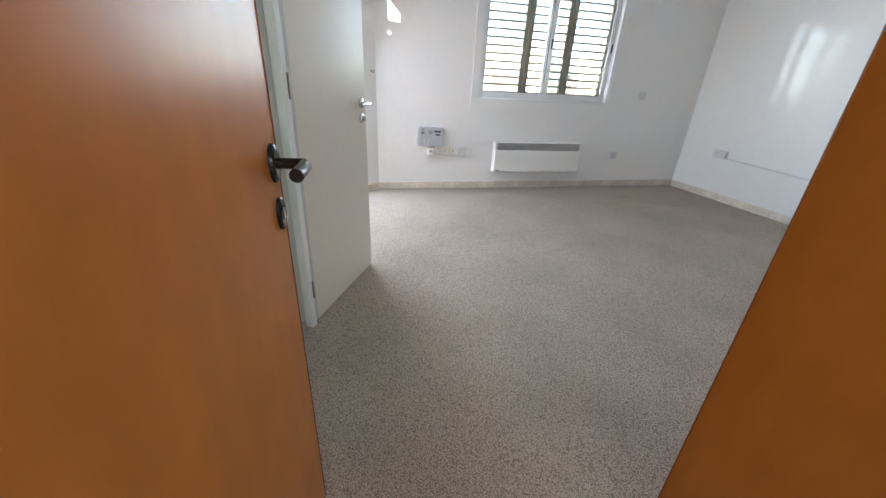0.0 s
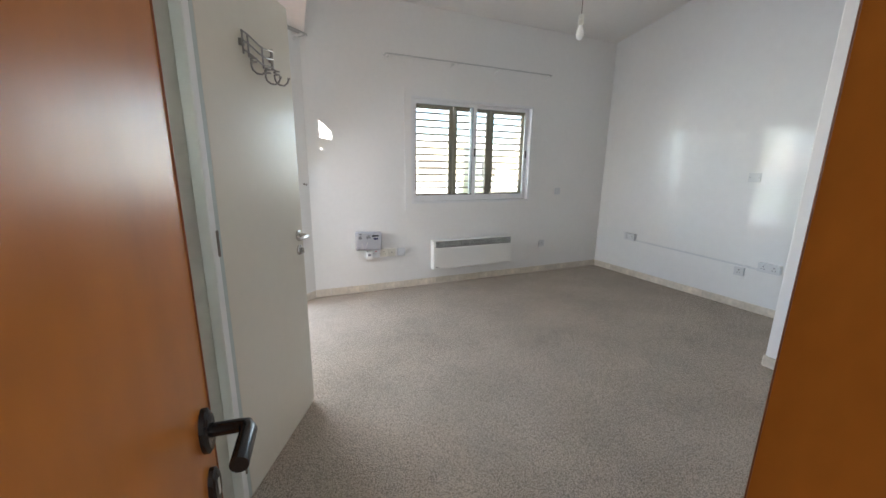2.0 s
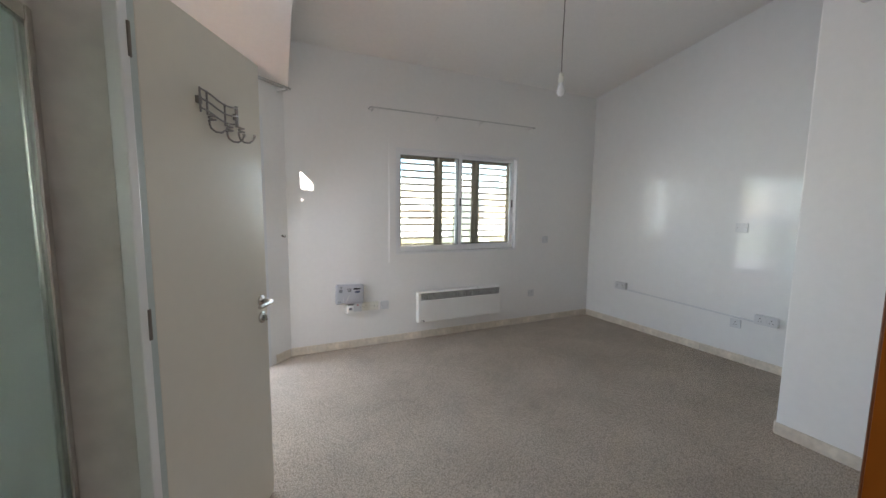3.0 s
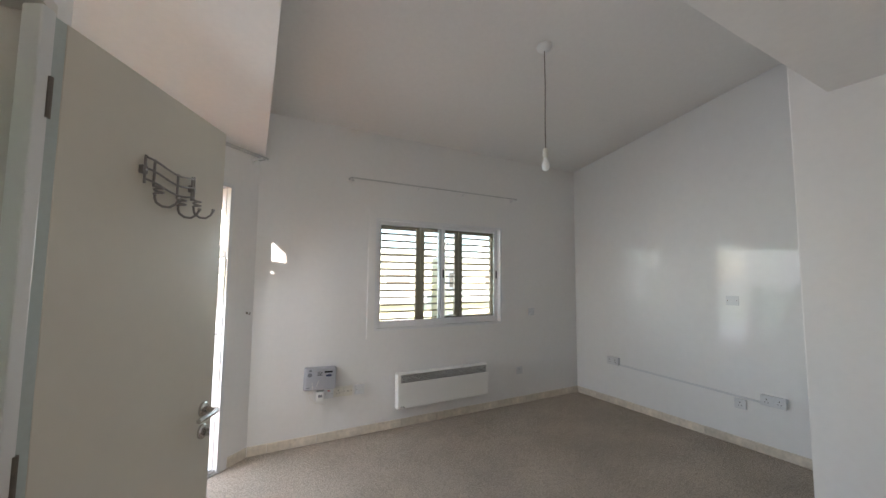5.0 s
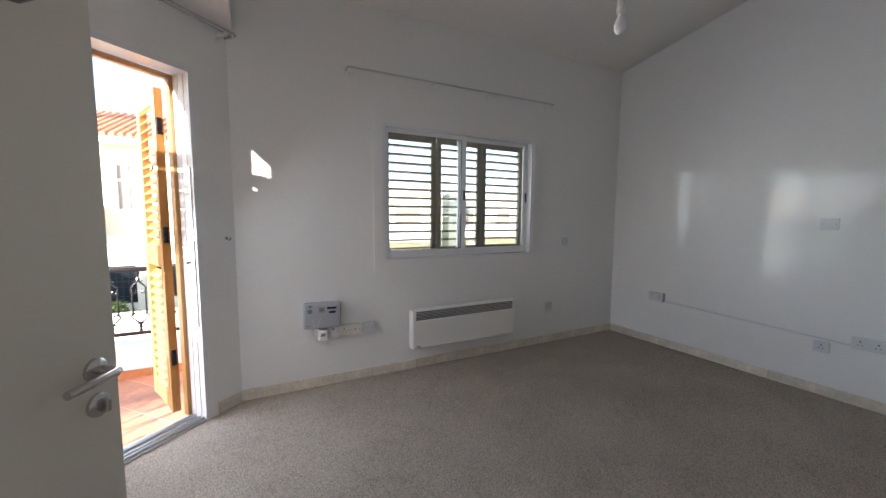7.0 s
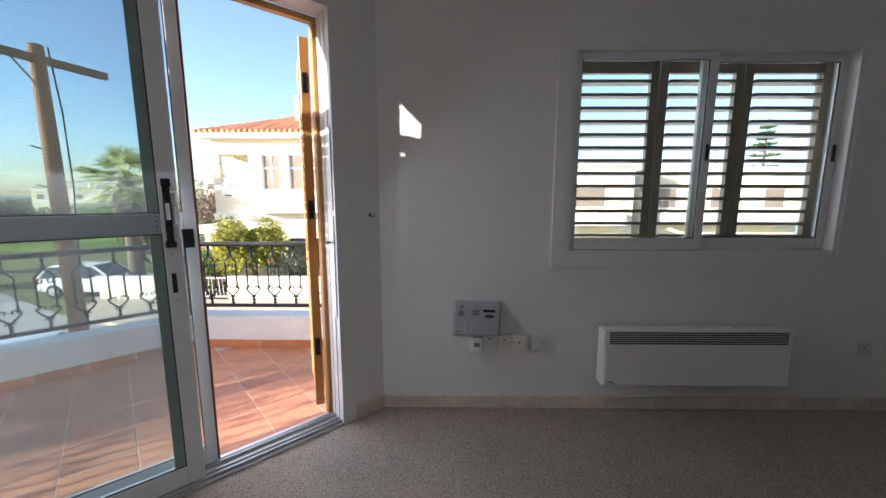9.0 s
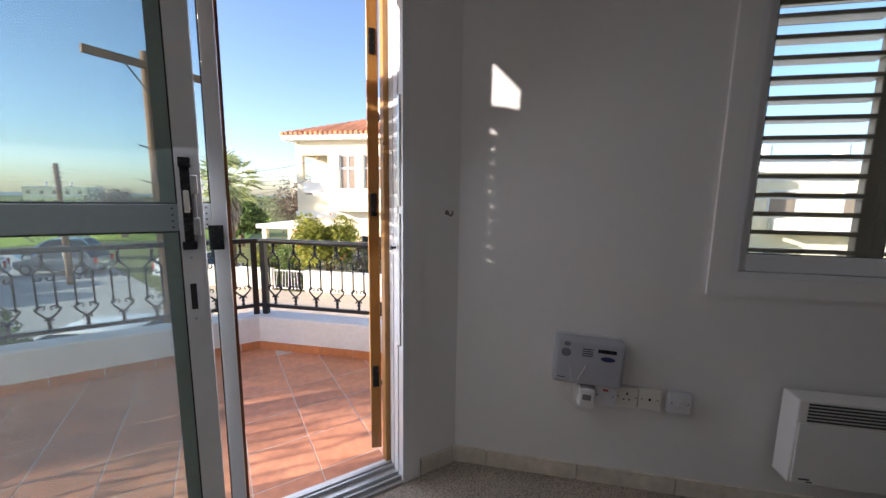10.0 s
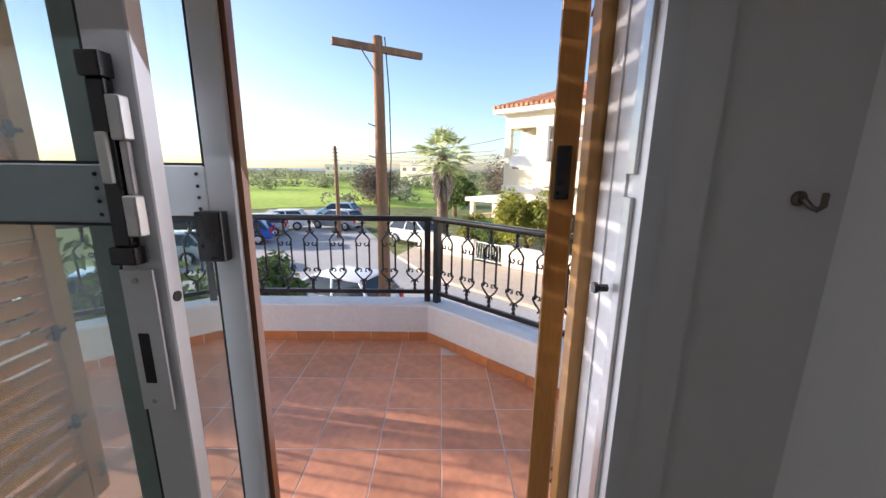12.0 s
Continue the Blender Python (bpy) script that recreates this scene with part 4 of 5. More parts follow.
kerb = tagged(new("baseboard_balcony"), "orange tile skirting along the balcony parapet", "skirting", kind="structure")
for p, q in zip(parapet_line, parapet_line[1:]):
    skirting_run(kerb, (*q, BALCONY), (*p, BALCONY), 0.30, h=0.072, t=0.010, gap=0.006, mat="kerb_tile")


# ---- railing
def baluster(parent, m, z0, z1):
    """One ornate iron baluster in the local x, z plane."""
    mid0, mid1, w, r = z0 + 0.165, z1 - 0.195, 0.050, 0.0075
    out = []
    for s in (-1, 1):
        out.append(bar([(s * w, 0, mid0 - 0.012), (s * w, 0, mid1 + 0.012)], r, 6))
        for z in (mid0 + 0.012, mid1 - 0.012):
            out.append(lathe([(0.006, z - 0.008), (0.013, z), (0.006, z + 0.008)], 6, pose(s * w, 0, 0)))
        # lower cup: outer curl, bowl, inner curl
        out.append(bar([(s * (w + 0.012), 0, mid0 + 0.004), (s * (w + 0.016), 0, mid0 - 0.012), (s * w, 0, mid0 - 0.040), (s * 0.020, 0, mid0 - 0.070), (0, 0, mid0 - 0.084)], r, 6))
        out.append(bar([(s * w, 0, mid0 - 0.010), (s * (w - 0.014), 0, mid0 + 0.012), (s * (w - 0.032), 0, mid0 + 0.008), (s * (w - 0.034), 0, mid0 - 0.010), (s * (w - 0.022), 0, mid0 - 0.014)], 0.0062, 6))
        out.append(bar([(0, 0, mid0 - 0.080), (s * 0.022, 0, mid0 - 0.088), (s * 0.028, 0, mid0 - 0.100)], 0.0062, 6))
        # upper arch with inner scroll
        out.append(bar([(s * w, 0, mid1 + 0.008), (s * (w + 0.005), 0, mid1 + 0.030), (s * 0.036, 0, mid1 + 0.060), (s * 0.014, 0, mid1 + 0.078), (0, 0, mid1 + 0.098)], r, 6))
        out.append(bar([(s * w, 0, mid1 + 0.010), (s * (w - 0.012), 0, mid1 - 0.016), (s * (w - 0.030), 0, mid1 - 0.018), (s * (w - 0.038), 0, mid1), (s * (w - 0.026), 0, mid1 + 0.010)], 0.0062, 6))
        out.append(bar([(0, 0, mid1 + 0.094), (s * 0.020, 0, mid1 + 0.088), (s * 0.030, 0, mid1 + 0.098)], 0.0062, 6))
    out.append(lathe([(0.006, z0), (0.017, z0 + 0.012), (0.008, z0 + 0.028), (0.016, z0 + 0.044), (0.010, z0 + 0.062), (0.017, z0 + 0.078), (0.006, z0 + 0.092)], 8))
    out.append(lathe([(0.006, z1 - 0.105), (0.017, z1 - 0.090), (0.011, z1 - 0.070), (0.008, z1 - 0.045), (0.017, z1 - 0.028), (0.007, z1 - 0.012), (0.012, z1)], 8))
    bm = bmesh.new()
    me = bpy.data.meshes.new("tmp")
    for o in out:
        o.to_mesh(me)
        bm.from_mesh(me)
        o.free()
    bpy.data.meshes.remove(me)
    return part("baluster", bm, "iron", parent, "", True, m)


RAIL_TOP, RAIL_LOW = 0.850, 0.235


def railing(a, b, label):
    a, b = Vector(a), Vector(b)
    way = b - a
    t = thing("railing", pose(a.x, a.y, 0, 0, 0, math.degrees(math.atan2(way.y, way.x))), label, "railing", "balcony railing")
    L = way.length
    part("top_rail", boxes((-0.02, -0.028, RAIL_TOP - 0.042, L + 0.02, 0.026, RAIL_TOP), bevel=0.014, seg=3), "iron", t, "", True)
    part("bottom_rail", boxes((0.0, -0.012, RAIL_LOW - 0.016, L, 0.014, RAIL_LOW + 0.016), bevel=0.003), "iron", t)
    for x in (0.045, L - 0.045):
        part("post", boxes((x - 0.024, -0.024, top, x + 0.024, 0.024, RAIL_TOP - 0.03), bevel=0.003), "iron", t)
    count = max(1, round((L - 0.09) / 0.205))
    first = None
    for i in range(count):
        m = pose(0.045 + (L - 0.09) * (i + 0.5) / count, 0, 0)
        if first is None:
            first = baluster(t, m, RAIL_LOW + 0.012, RAIL_TOP - 0.03)
        else:
            o = new("baluster", first.data)
            o.parent = t
            o.matrix_basis = m
    return t


mid_line = offset_line(parapet_line, 0.10)
for p, q in zip(mid_line, mid_line[1:]):
    railing(p, q, "black wrought iron railing with ornate scrolled balusters on the parapet")

# ---- land, street and sky line
G = -3.3
structure("ground", prism([(-900, -700), (700, -700), (700, 900), (-900, 900)], G - 1, G - 0.03), "earth", "grassy ground reaching to the far land", category="ground")
structure("water", prism([(-4500, -3500), (-760, -3500), (-560, 3500), (-4500, 3500)], G - 3, G - 0.02), "sea", "pale calm sea on the horizon", category="sea")
structure("road", prism([(-16, -40), (-5.2, -40), (-5.0, 4), (-4.0, 7.5), (-1, 9.0), (60, 9.0), (60, 14), (-9, 14), (-13, 15.5), (-34, 26), (-40, 20), (-20, 9)], G - 0.5, G), "asphalt", "worn grey asphalt street", category="road")
structure("pavement", prism([(60, 14), (-9, 14), (-13, 15.5), (-14, 17.8), (-8.5, 17.5), (60, 17.5)], G - 0.4, G + 0.12), "concrete", "pale concrete pavement with a kerb", category="pavement")
structure("pavement_near", prism([(60, 9.0), (-1, 9.0), (-4.0, 7.5), (-5.0, 4), (-5.2, -40), (60, -40)], G - 0.4, G + 0.12), "concrete", "pavement under the balcony", category="pavement")
structure("field", prism([(-150, 8), (-42, 17), (-38, 30), (-26, 36), (-45, 66), (-150, 110)], G - 0.5, G + 0.02), "field", "bright green meadow", category="field")

# outer shell of this house
structure("wall_outside", boxes((EAST + WALL, -1.7, G, EAST + WALL + 0.05, NORTH + WALL, HI), (END.x - 0.5, -1.9, G, EAST, -1.8, HI)), "outer", "cream rendered outer wall", category="wall")
structure("roof", boxes((END.x - 0.3, -1.9, HI, EAST + 0.5, NORTH + 0.45, HI + 0.15)), "outer", "flat roof edge", category="roof")

# daylight in the window and door openings
opening_light("window_daylight", (3.09, NORTH + 0.30, 1.55), (3.09, 0, 0.2), 1.4, 1.0, 5.6, (0.86, 0.93, 1.0))
opening_light("door_daylight", diag(-0.98, 0.132, 1.15), diag(-0.98, -3, -0.6), 1.3, 1.95, 5.2, (0.90, 0.95, 1.0))
# unseen lamp, added as fill to brighten the brown doors and entrance
opening_light("hall_fill", (1.5, -1.65, 1.5), (1.5, 2, 0.8), 1.7, 1.35, 1.75, (1.0, 0.95, 0.88))



# ---- things in the street
def town_house():
    t = thing("house", pose(0, 0, G), "two storey cream house with an orange tiled hip roof", "house")
    h, y0, y1, x0, x1 = 7.5, 21.3, 31.0, -10.5, 1.2
    fl = 4.45
    fr = []
    holes = [(-10.15, -8.6, fl + 0.15, 6.75), (-7.95, -7.0, fl + 0.15, 6.75), (-6.55, -5.0, 4.75, 6.75), (-4.0, -3.2, 4.75, 6.75), (-1.6, -0.2, 4.75, 6.75), (-6.7, -3.5, 0.75, 2.4), (-2.4, -0.6, 0.9, 2.4)]
    for lo, hi in ((0, fl), (fl, h)):
        hs = sorted(q for q in holes if lo <= q[2] < hi)
        x = x0
        for a, b, c, d in hs:
            fr += [(x, y0, lo, a, y0 + 0.3, hi), (a, y0, lo, b, y0 + 0.3, c), (a, y0, d, b, y0 + 0.3, hi)]
            x = b
        fr.append((x, y0, lo, x1, y0 + 0.3, hi))
    for b in fr:
        part("wall", boxes(b), "house", t)
    part("wall", boxes((x0, y0 + 0.3, 0, x0 + 0.3, y1, fl + 0.15), (x0, y0 + 1.6, fl + 0.15, x0 + 0.3, y1, h), (x0, y0 + 0.3, 6.75, x0 + 0.3, y0 + 1.6, h), (x1 - 0.3, y0 + 0.3, 0, x1, y1, h), (x0 + 0.3, y1 - 0.3, 0, x1 - 0.3, y1, h)), "house", t)
    part("loggia_back", boxes((x0 + 0.3, y0 + 1.5, fl, x1 - 0.3, y0 + 1.6, h)), "house", t)
    part("floor_slab", boxes((x0 + 0.31, y0 + 0.31, fl - 0.25, x1 - 0.31, y1 - 0.31, fl - 0.02)), "house_trim", t)
    part("balcony", boxes((-8.2, y0 - 0.85, 3.75, -4.4, y0 - 0.002, 4.95), bevel=0.03), "house", t)
    part("band", boxes((x0 - 0.06, y0 - 0.08, 3.35, x1, y0 - 0.003, 3.7)), "house_trim", t)
    part("eave", boxes((x0 - 0.5, y0 - 0.52, h, x1 + 0.7, y1 + 0.7, h + 0.28)), "house_trim", t, "white eaves board")
    for a, b, c, d in holes[1:]:
        dark = c < 3
        w = part("window", boxes((a, y0 + 0.10, c, a + 0.07, y0 + 0.16, d), (b - 0.07, y0 + 0.10, c, b, y0 + 0.16, d), (a + 0.07, y0 + 0.10, d - 0.07, b - 0.07, y0 + 0.16, d), (a + 0.07, y0 + 0.10, c, b - 0.07, y0 + 0.16, c + 0.07),
                 ((a + b) / 2 - 0.04, y0 + 0.10, c + 0.07, (a + b) / 2 + 0.04, y0 + 0.16, d - 0.07), (a + 0.07, y0 + 0.105, d - 0.75, b - 0.07, y0 + 0.155, d - 0.65)), "gasket" if dark else "alu", t)
        part("pane", boxes((a + 0.03, y0 + 0.125, c + 0.03, b - 0.03, y0 + 0.135, d - 0.03)), "dark_pane" if dark else "curtain", w)
        if dark:
            part("grille", boxes(*[(a + 0.1 + i * 0.2, y0 + 0.02, c, a + 0.12 + i * 0.2, y0 + 0.04, d) for i in range(int((b - a) / 0.2))], *[(a, y0 + 0.02, z, b, y0 + 0.04, z + 0.02) for z in (c + 0.3, c + 0.7, c + 1.1)]), "iron", w)
    part("railing", boxes((-10.15, y0 + 0.02, 5.35, -8.6, y0 + 0.06, 5.39), (-10.15, y0 + 0.03, 4.7, -8.6, y0 + 0.05, 5.3)), "house_trim", t)
    # hip roof with rows of tiles
    e0, e1, ez, rz = (x0 - 0.57, y0 - 0.6), (x1 + 0.8, y1 + 0.8), h + 0.29, h + 2.3
    cx0, cx1, cy = x0 + 4.3, x1 - 4.3, (y0 + y1) / 2
    bm = bmesh.new()
    c4 = [bm.verts.new(v) for v in ((e0[0], e0[1], ez), (e1[0], e0[1], ez), (e1[0], e1[1], ez), (e0[0], e1[1], ez))]
    r2 = [bm.verts.new((cx0, cy, rz)), bm.verts.new((cx1, cy, rz))]
    for f in ((c4[0], c4[1], r2[1], r2[0]), (c4[1], c4[2], r2[1]), (c4[2], c4[3], r2[0], r2[1]), (c4[3], c4[0], r2[0]), c4[::-1]):
        bm.faces.new(f)
    roof = part("roof", bm, "roof", t, "orange clay tile roof")
    n = 46
    for i in range(n):
        f = (i + 0.5) / n
        x = e0[0] + (e1[0] - e0[0]) * f
        reach = min(1, (x - e0[0]) / (cx0 - e0[0]), (e1[0] - x) / (e1[0] - cx1))
        top_p = (x, e0[1] + (cy - e0[1]) * reach, ez + (rz - ez) * reach)
        part("roof_roll", bar([(x, e0[1] - 0.02, ez + 0.02), top_p], 0.10, 6), "roof", roof)
    part("chimney", boxes((-6.8, 23.2, 8.1, -6.1, 23.8, 10.0), (-6.87, 23.13, 10.0, -6.03, 23.87, 10.12), bevel=0.02), "house_trim", roof, "white chimney")
    return t


town_house()
carport = thing("carport", pose(-11.7, 22.5, G), "small cream porch with a flat white roof beside the house", "porch")
part("roof", boxes((-2.2, -0.4, 2.55, 1.1, 4.5, 2.8), bevel=0.02), "house_trim", carport)
part("back_wall", boxes((-2.0, 3.5, 0, 1.1, 3.7, 2.54)), "house", carport)
part("side_wall", boxes((-2.0, 0.3, 0, -1.8, 3.49, 1.6)), "house", carport)
for x in (-1.95, -0.2):
    part("column", boxes((x, -0.2, 0, x + 0.28, 0.08, 2.54)), "house", carport)
part("dark_opening", boxes((-0.2, 3.44, 1.0, 0.6, 3.495, 1.9)), "dark_pane", carport)

# garden wall with gate
gw = thing("garden_wall", pose(0, 17.55, G + 0.12), "low cream rendered garden wall along the pavement", "garden wall")
part("wall", boxes((-13.6, 0, 0, -9.6, 0.2, 0.95), (-7.9, 0, 0, 14, 0.2, 0.95), bevel=0.015), "house", gw)
part("coping", boxes((-13.6, -0.04, 0.951, -9.6, 0.24, 1.0), (-7.9, -0.04, 0.951, 14, 0.24, 1.0)), "house_trim", gw)
gate = thing("garden_gate", pose(-9.55, 17.6, G + 0.12), "white metal driveway gate", "gate")
part("gate_frame", boxes((0, 0, 0.08, 1.6, 0.04, 0.12), (0, 0, 0.92, 1.6, 0.04, 0.96), (0, 0, 0.12, 0.04, 0.04, 0.92), (1.56, 0, 0.12, 1.6, 0.04, 0.92)), "house_trim", gate)
for i in range(9):
    part("bar", bar([(0.1 + i * 0.165, 0.02, 0.12), (0.2 + i * 0.145, 0.02, 0.92)], 0.012, 6), "house_trim", gate)
fence = thing("garden_fence", pose(-7.4, 20.3, G), "dark iron fence at the house steps", "fence")
part("rail", boxes((0, 0, 1.0, 3.4, 0.05, 1.06), (0, 0, 0.2, 3.4, 0.05, 0.25)), "iron", fence)
for i in range(18):
    part("bar", boxes((0.05 + i * 0.19, 0.012, 0.0, 0.08 + i * 0.19, 0.038, 1.0)), "iron", fence)


# utility poles and wires
def pole(m, h, r, arm, label):
    t = thing("utility_pole", m, label, "utility pole", "utility poles")
    part("shaft", tube(bmesh.new(), [(0, 0, 0), (0.02, 0, h * 0.35), (0.0, 0.02, h * 0.7), (-0.02, 0.03, h)], [r * 1.25, r * 1.1, r * 0.95, r * 0.8], 14), "pole", t, "", True)
    if arm:
        part("crossarm", boxes((-arm, -0.06, h - 0.28, arm, 0.04, h - 0.16), bevel=0.008), "pole", t)
        part("brace", bar([(-arm * 0.45, -0.06, h - 0.24), (-0.05, -r, h - 0.75)], 0.014), "bronze", t)
        part("step", bar([(-r, 0, h - 1.6), (-r - 0.14, 0, h - 1.56)], 0.012), "bronze", t)
        part("step", bar([(-r, 0, h - 2.2), (-r - 0.14, 0, h - 2.16)], 0.012), "bronze", t)
        part("cable_riser", bar([(r * 0.9, -0.02, h), (r + 0.06, -0.03, h - 1.0), (r + 0.09, 0, h - 2.2), (r + 0.02, 0, h - 3.6)], 0.012), "wire", t)
    else:
        for i in range(4):
            part("insulator", bar([(-0.22, 0, h - 0.2 - i * 0.22), (0.22, 0, h - 0.2 - i * 0.22)], 0.03), "bronze", t)
    return t


pole(pose(-4.82, 8.2, G, 0.6, 0, 72), 6.92, 0.118, 0.88, "tall weathered wooden pole with a crossarm")
pole(pose(-20, 16.4, G, 0, 0, 20), 5.9, 0.12, 0, "distant wooden pole carrying wires")
wires = tagged(new("overhead_wires"), "thin black overhead wires across the street", "wires")


def wire(a, b, sag):
    a, b = Vector(a), Vector(b)
    part("wire", bar([a.lerp(b, k / 10) - Vector((0, 0, sag * 4 * (k / 10) * (1 - k / 10))) for k in range(11)], 0.0065, 5), "wire", wires)


for i in range(4):
    wire((-20, 16.4, 2.4 - i * 0.22), (-26, -14, 3.2 - i * 0.25), 0.6)
    wire((-20, 16.4, 2.4 - i * 0.22), (-10.9, 21.2, 2.3 - i * 0.22), 0.25)
wire((-4.7, 8.2, 1.5), (-8.6, 21.2, 3.4), 0.2)
wire((-4.7, 8.2, 1.0), (-9.6, 21.2, 2.2), 0.2)


# ---- cars
def car(m, paint, label):
    t = thing("car", m, label, "car", "parked cars")
    half = [(-2.0, 0.42, 0.72), (-1.95, 0.30, 0.95), (-1.2, 0.24, 0.98), (0.9, 0.24, 0.92), (1.75, 0.28, 0.80), (2.0, 0.40, 0.62)]
    bm = bmesh.new()
    rings = []
    for x, z0, z1 in half:
        w = 0.84 if abs(x) < 1.9 else 0.70
        rings.append([bm.verts.new((x, y, z)) for y, z in ((-w * 0.92, z0), (-w, (z0 + z1) / 2), (-w * 0.95, z1), (w * 0.95, z1), (w, (z0 + z1) / 2), (w * 0.92, z0))])
    for a, b in zip(rings, rings[1:]):
        for k in range(6):
            bm.faces.new((a[k], a[(k + 1) % 6], b[(k + 1) % 6], b[k]))
    bm.faces.new(rings[0])
    bm.faces.new(rings[-1][::-1])
    bmesh.ops.bevel(bm, geom=list(bm.edges), offset=0.04, segments=2, affect="EDGES")
    body = part("body", bm, paint, t, "", True)
    cab = bmesh.new()
    rows = [[cab.verts.new((x, y, z)) for x, y in ((-1.85 + s0, -w), (1.0 - s1, -w), (1.0 - s1, w), (-1.85 + s0, w))] for z, w, s0, s1 in ((0.93, 0.78, 0, 0), (1.22, 0.70, 0.22, 0.42), (1.42, 0.62, 0.48, 0.80))]
    for a, b in zip(rows, rows[1:]):
        for k in range(4):
            cab.faces.new((a[k], a[(k + 1) % 4], b[(k + 1) % 4], b[k]))
    cab.faces.new(rows[0][::-1])
    cab.faces.new(rows[-1])
    part("glasshouse", cab, "dark_pane", t, "dark car windows", True)
    part("roof", boxes((-1.42, -0.63, 1.40, 0.25, 0.63, 1.47), bevel=0.03), paint, t, "", True)
    for x0, x1, x2 in ((-0.55, -0.45, -0.40), (0.98, 0.30, 0.24), (-1.84, -1.42, -1.36)):
        for s in (-1, 1):
            part("pillar", bar([(x0, s * 0.785, 0.93), ((x0 + x1) / 2, s * 0.712, 1.2), (x1, s * 0.63, 1.42)], 0.045, 6), paint, t)
    for x in (-1.25, 1.28):
        for s in (-1, 1):
            wh = part("wheel", lathe([(0.30, -0.10), (0.32, -0.07), (0.32, 0.07), (0.30, 0.10), (0.2, 0.105)], 20, pose(x, s * 0.75, 0.32, 90)), "tyre", t, "", True)
            part("rim", lathe([(0.20, -0.01), (0.17, 0.02), (0.03, 0.03)], 14, pose(x, s * 0.855, 0.32, -90 * s)), "silver", wh, "", True)
    for s in (-1, 1):
        part("tail_light", boxes((-2.03, s * 0.62 - 0.09, 0.62, -1.93, s * 0.62 + 0.09, 0.98), bevel=0.02), "lamp_red", t)
        part("headlight", boxes((1.86, s * 0.55 - 0.14, 0.60, 2.0, s * 0.55 + 0.14, 0.76), bevel=0.03), "lamp_clear", t)
        part("mirror", boxes((0.62, s * 0.92 - 0.08, 0.93, 0.74, s * 0.92 + 0.08, 1.05), bevel=0.02), paint, t)
    part("number_plate", boxes((-2.03, -0.26, 0.55, -1.99, 0.26, 0.66)), "cream", t)
    part("bumper", boxes((-2.06, -0.72, 0.34, -1.86, 0.72, 0.52), bevel=0.04), paint, t, "", True)
    return t


car(pose(-8.5, 9.2, G, 0, 0, 198), "car_white", "white hatchback parked below the balcony")
car(pose(-11.2, 8.2, G, 0, 0, 160), "car_blue", "blue car parked on the street behind a bush")
car(pose(-14.9, 18.9, G, 0, 0, 8), "car_white", "white car parked by the palm tree")
car(pose(-22.5, 11.0, G, 0, 0, 240), "car_blue", "blue car in the parking row")
car(pose(-24.5, 12.8, G, 0, 0, 240), "car_silver", "silver car in the parking row")
car(pose(-26.0, 15.2, G, 0, 0, 235), "car_white", "white car in the parking row")
car(pose(-23.5, 18.5, G, 0, 0, 200), "car_silver", "silver car parked by the meadow")
car(pose(-28.5, 21.5, G, 0, 0, 215), "car_lightblue", "light blue car parked by the meadow")
car(pose(-27.5, 9.0, G, 0, 0, 245), "car_dark", "dark car in the parking row")
car(pose(-20.0, 7.0, G, 0, 0, 235), "car_silver", "silver car near the street corner")
car(pose(-13.5, 4.0, G, 0, 0, 250), "car_lightblue", "pale blue car parked along the street")


# ---- plants
def leaves(bm, center, radius, count, size, rng, squash=0.8):
    """Many small folded leaves in uneven clumps about a centre."""
    for _ in range(count):
        d = Vector((rng.gauss(0, 1), rng.gauss(0, 1), rng.gauss(0, 1)))
        d = d.normalized() * radius * (0.45 + 0.55 * rng.random() ** 0.6)
        d.z *= squash
        p = Vector(center) + d
        a = Vector((rng.gauss(0, 1), rng.gauss(0, 1), rng.gauss(0, 0.7))).normalized()
        b = a.orthogonal().normalized()
        b = Matrix.Rotation(rng.random() * 6.28, 3, a) @ b
        s = size * rng.uniform(0.6, 1.3)
        c = a.cross(b) * s * 0.15
        vs = [bm.verts.new(v) for v in (p - a * s, p + b * s * 0.42 + c, p + a * s, p - b * s * 0.42 + c)]
        bm.faces.new((vs[0], vs[1], vs[2]))
        bm.faces.new((vs[0], vs[2], vs[3]))


def tree(name, x, y, base_z, trunk_h, crown_r, clumps, per, size, leaf, label, category="tree", squash=0.8, seed=1, spread=1.0):
    rng = random.Random(seed)
    t = thing(name, pose(x, y, base_z), label, category)
    cen = Vector((0, 0, trunk_h + crown_r * squash * 0.7))
    ends = []
    bm = bmesh.new()
    for _ in range(clumps):
        d = Vector((rng.gauss(0, 1), rng.gauss(0, 1), rng.gauss(0, 0.8))).normalized() * crown_r * rng.uniform(0.25, 0.85) * spread
        d.z *= squash
        ends.append(cen + d)
        leaves(bm, ends[-1], crown_r * rng.uniform(0.26, 0.46), per, size, rng, 0.85)
    tb = tube(bmesh.new(), [(0, 0, -0.1), (0.05, 0.02, trunk_h * 0.5), tuple(cen * 0.75)], [crown_r * 0.10, crown_r * 0.08, crown_r * 0.05], 8)
    for e in ends[:9]:
        tube(tb, [(0.03, 0.01, trunk_h * 0.7), tuple(cen.lerp(e, 0.4) - Vector((0, 0, 0.15))), tuple(e)], [crown_r * 0.05, crown_r * 0.03, crown_r * 0.012], 6)
    part("trunk", tb, "bark", t, "", True)
    part("crown", bm, leaf, t)
    return t


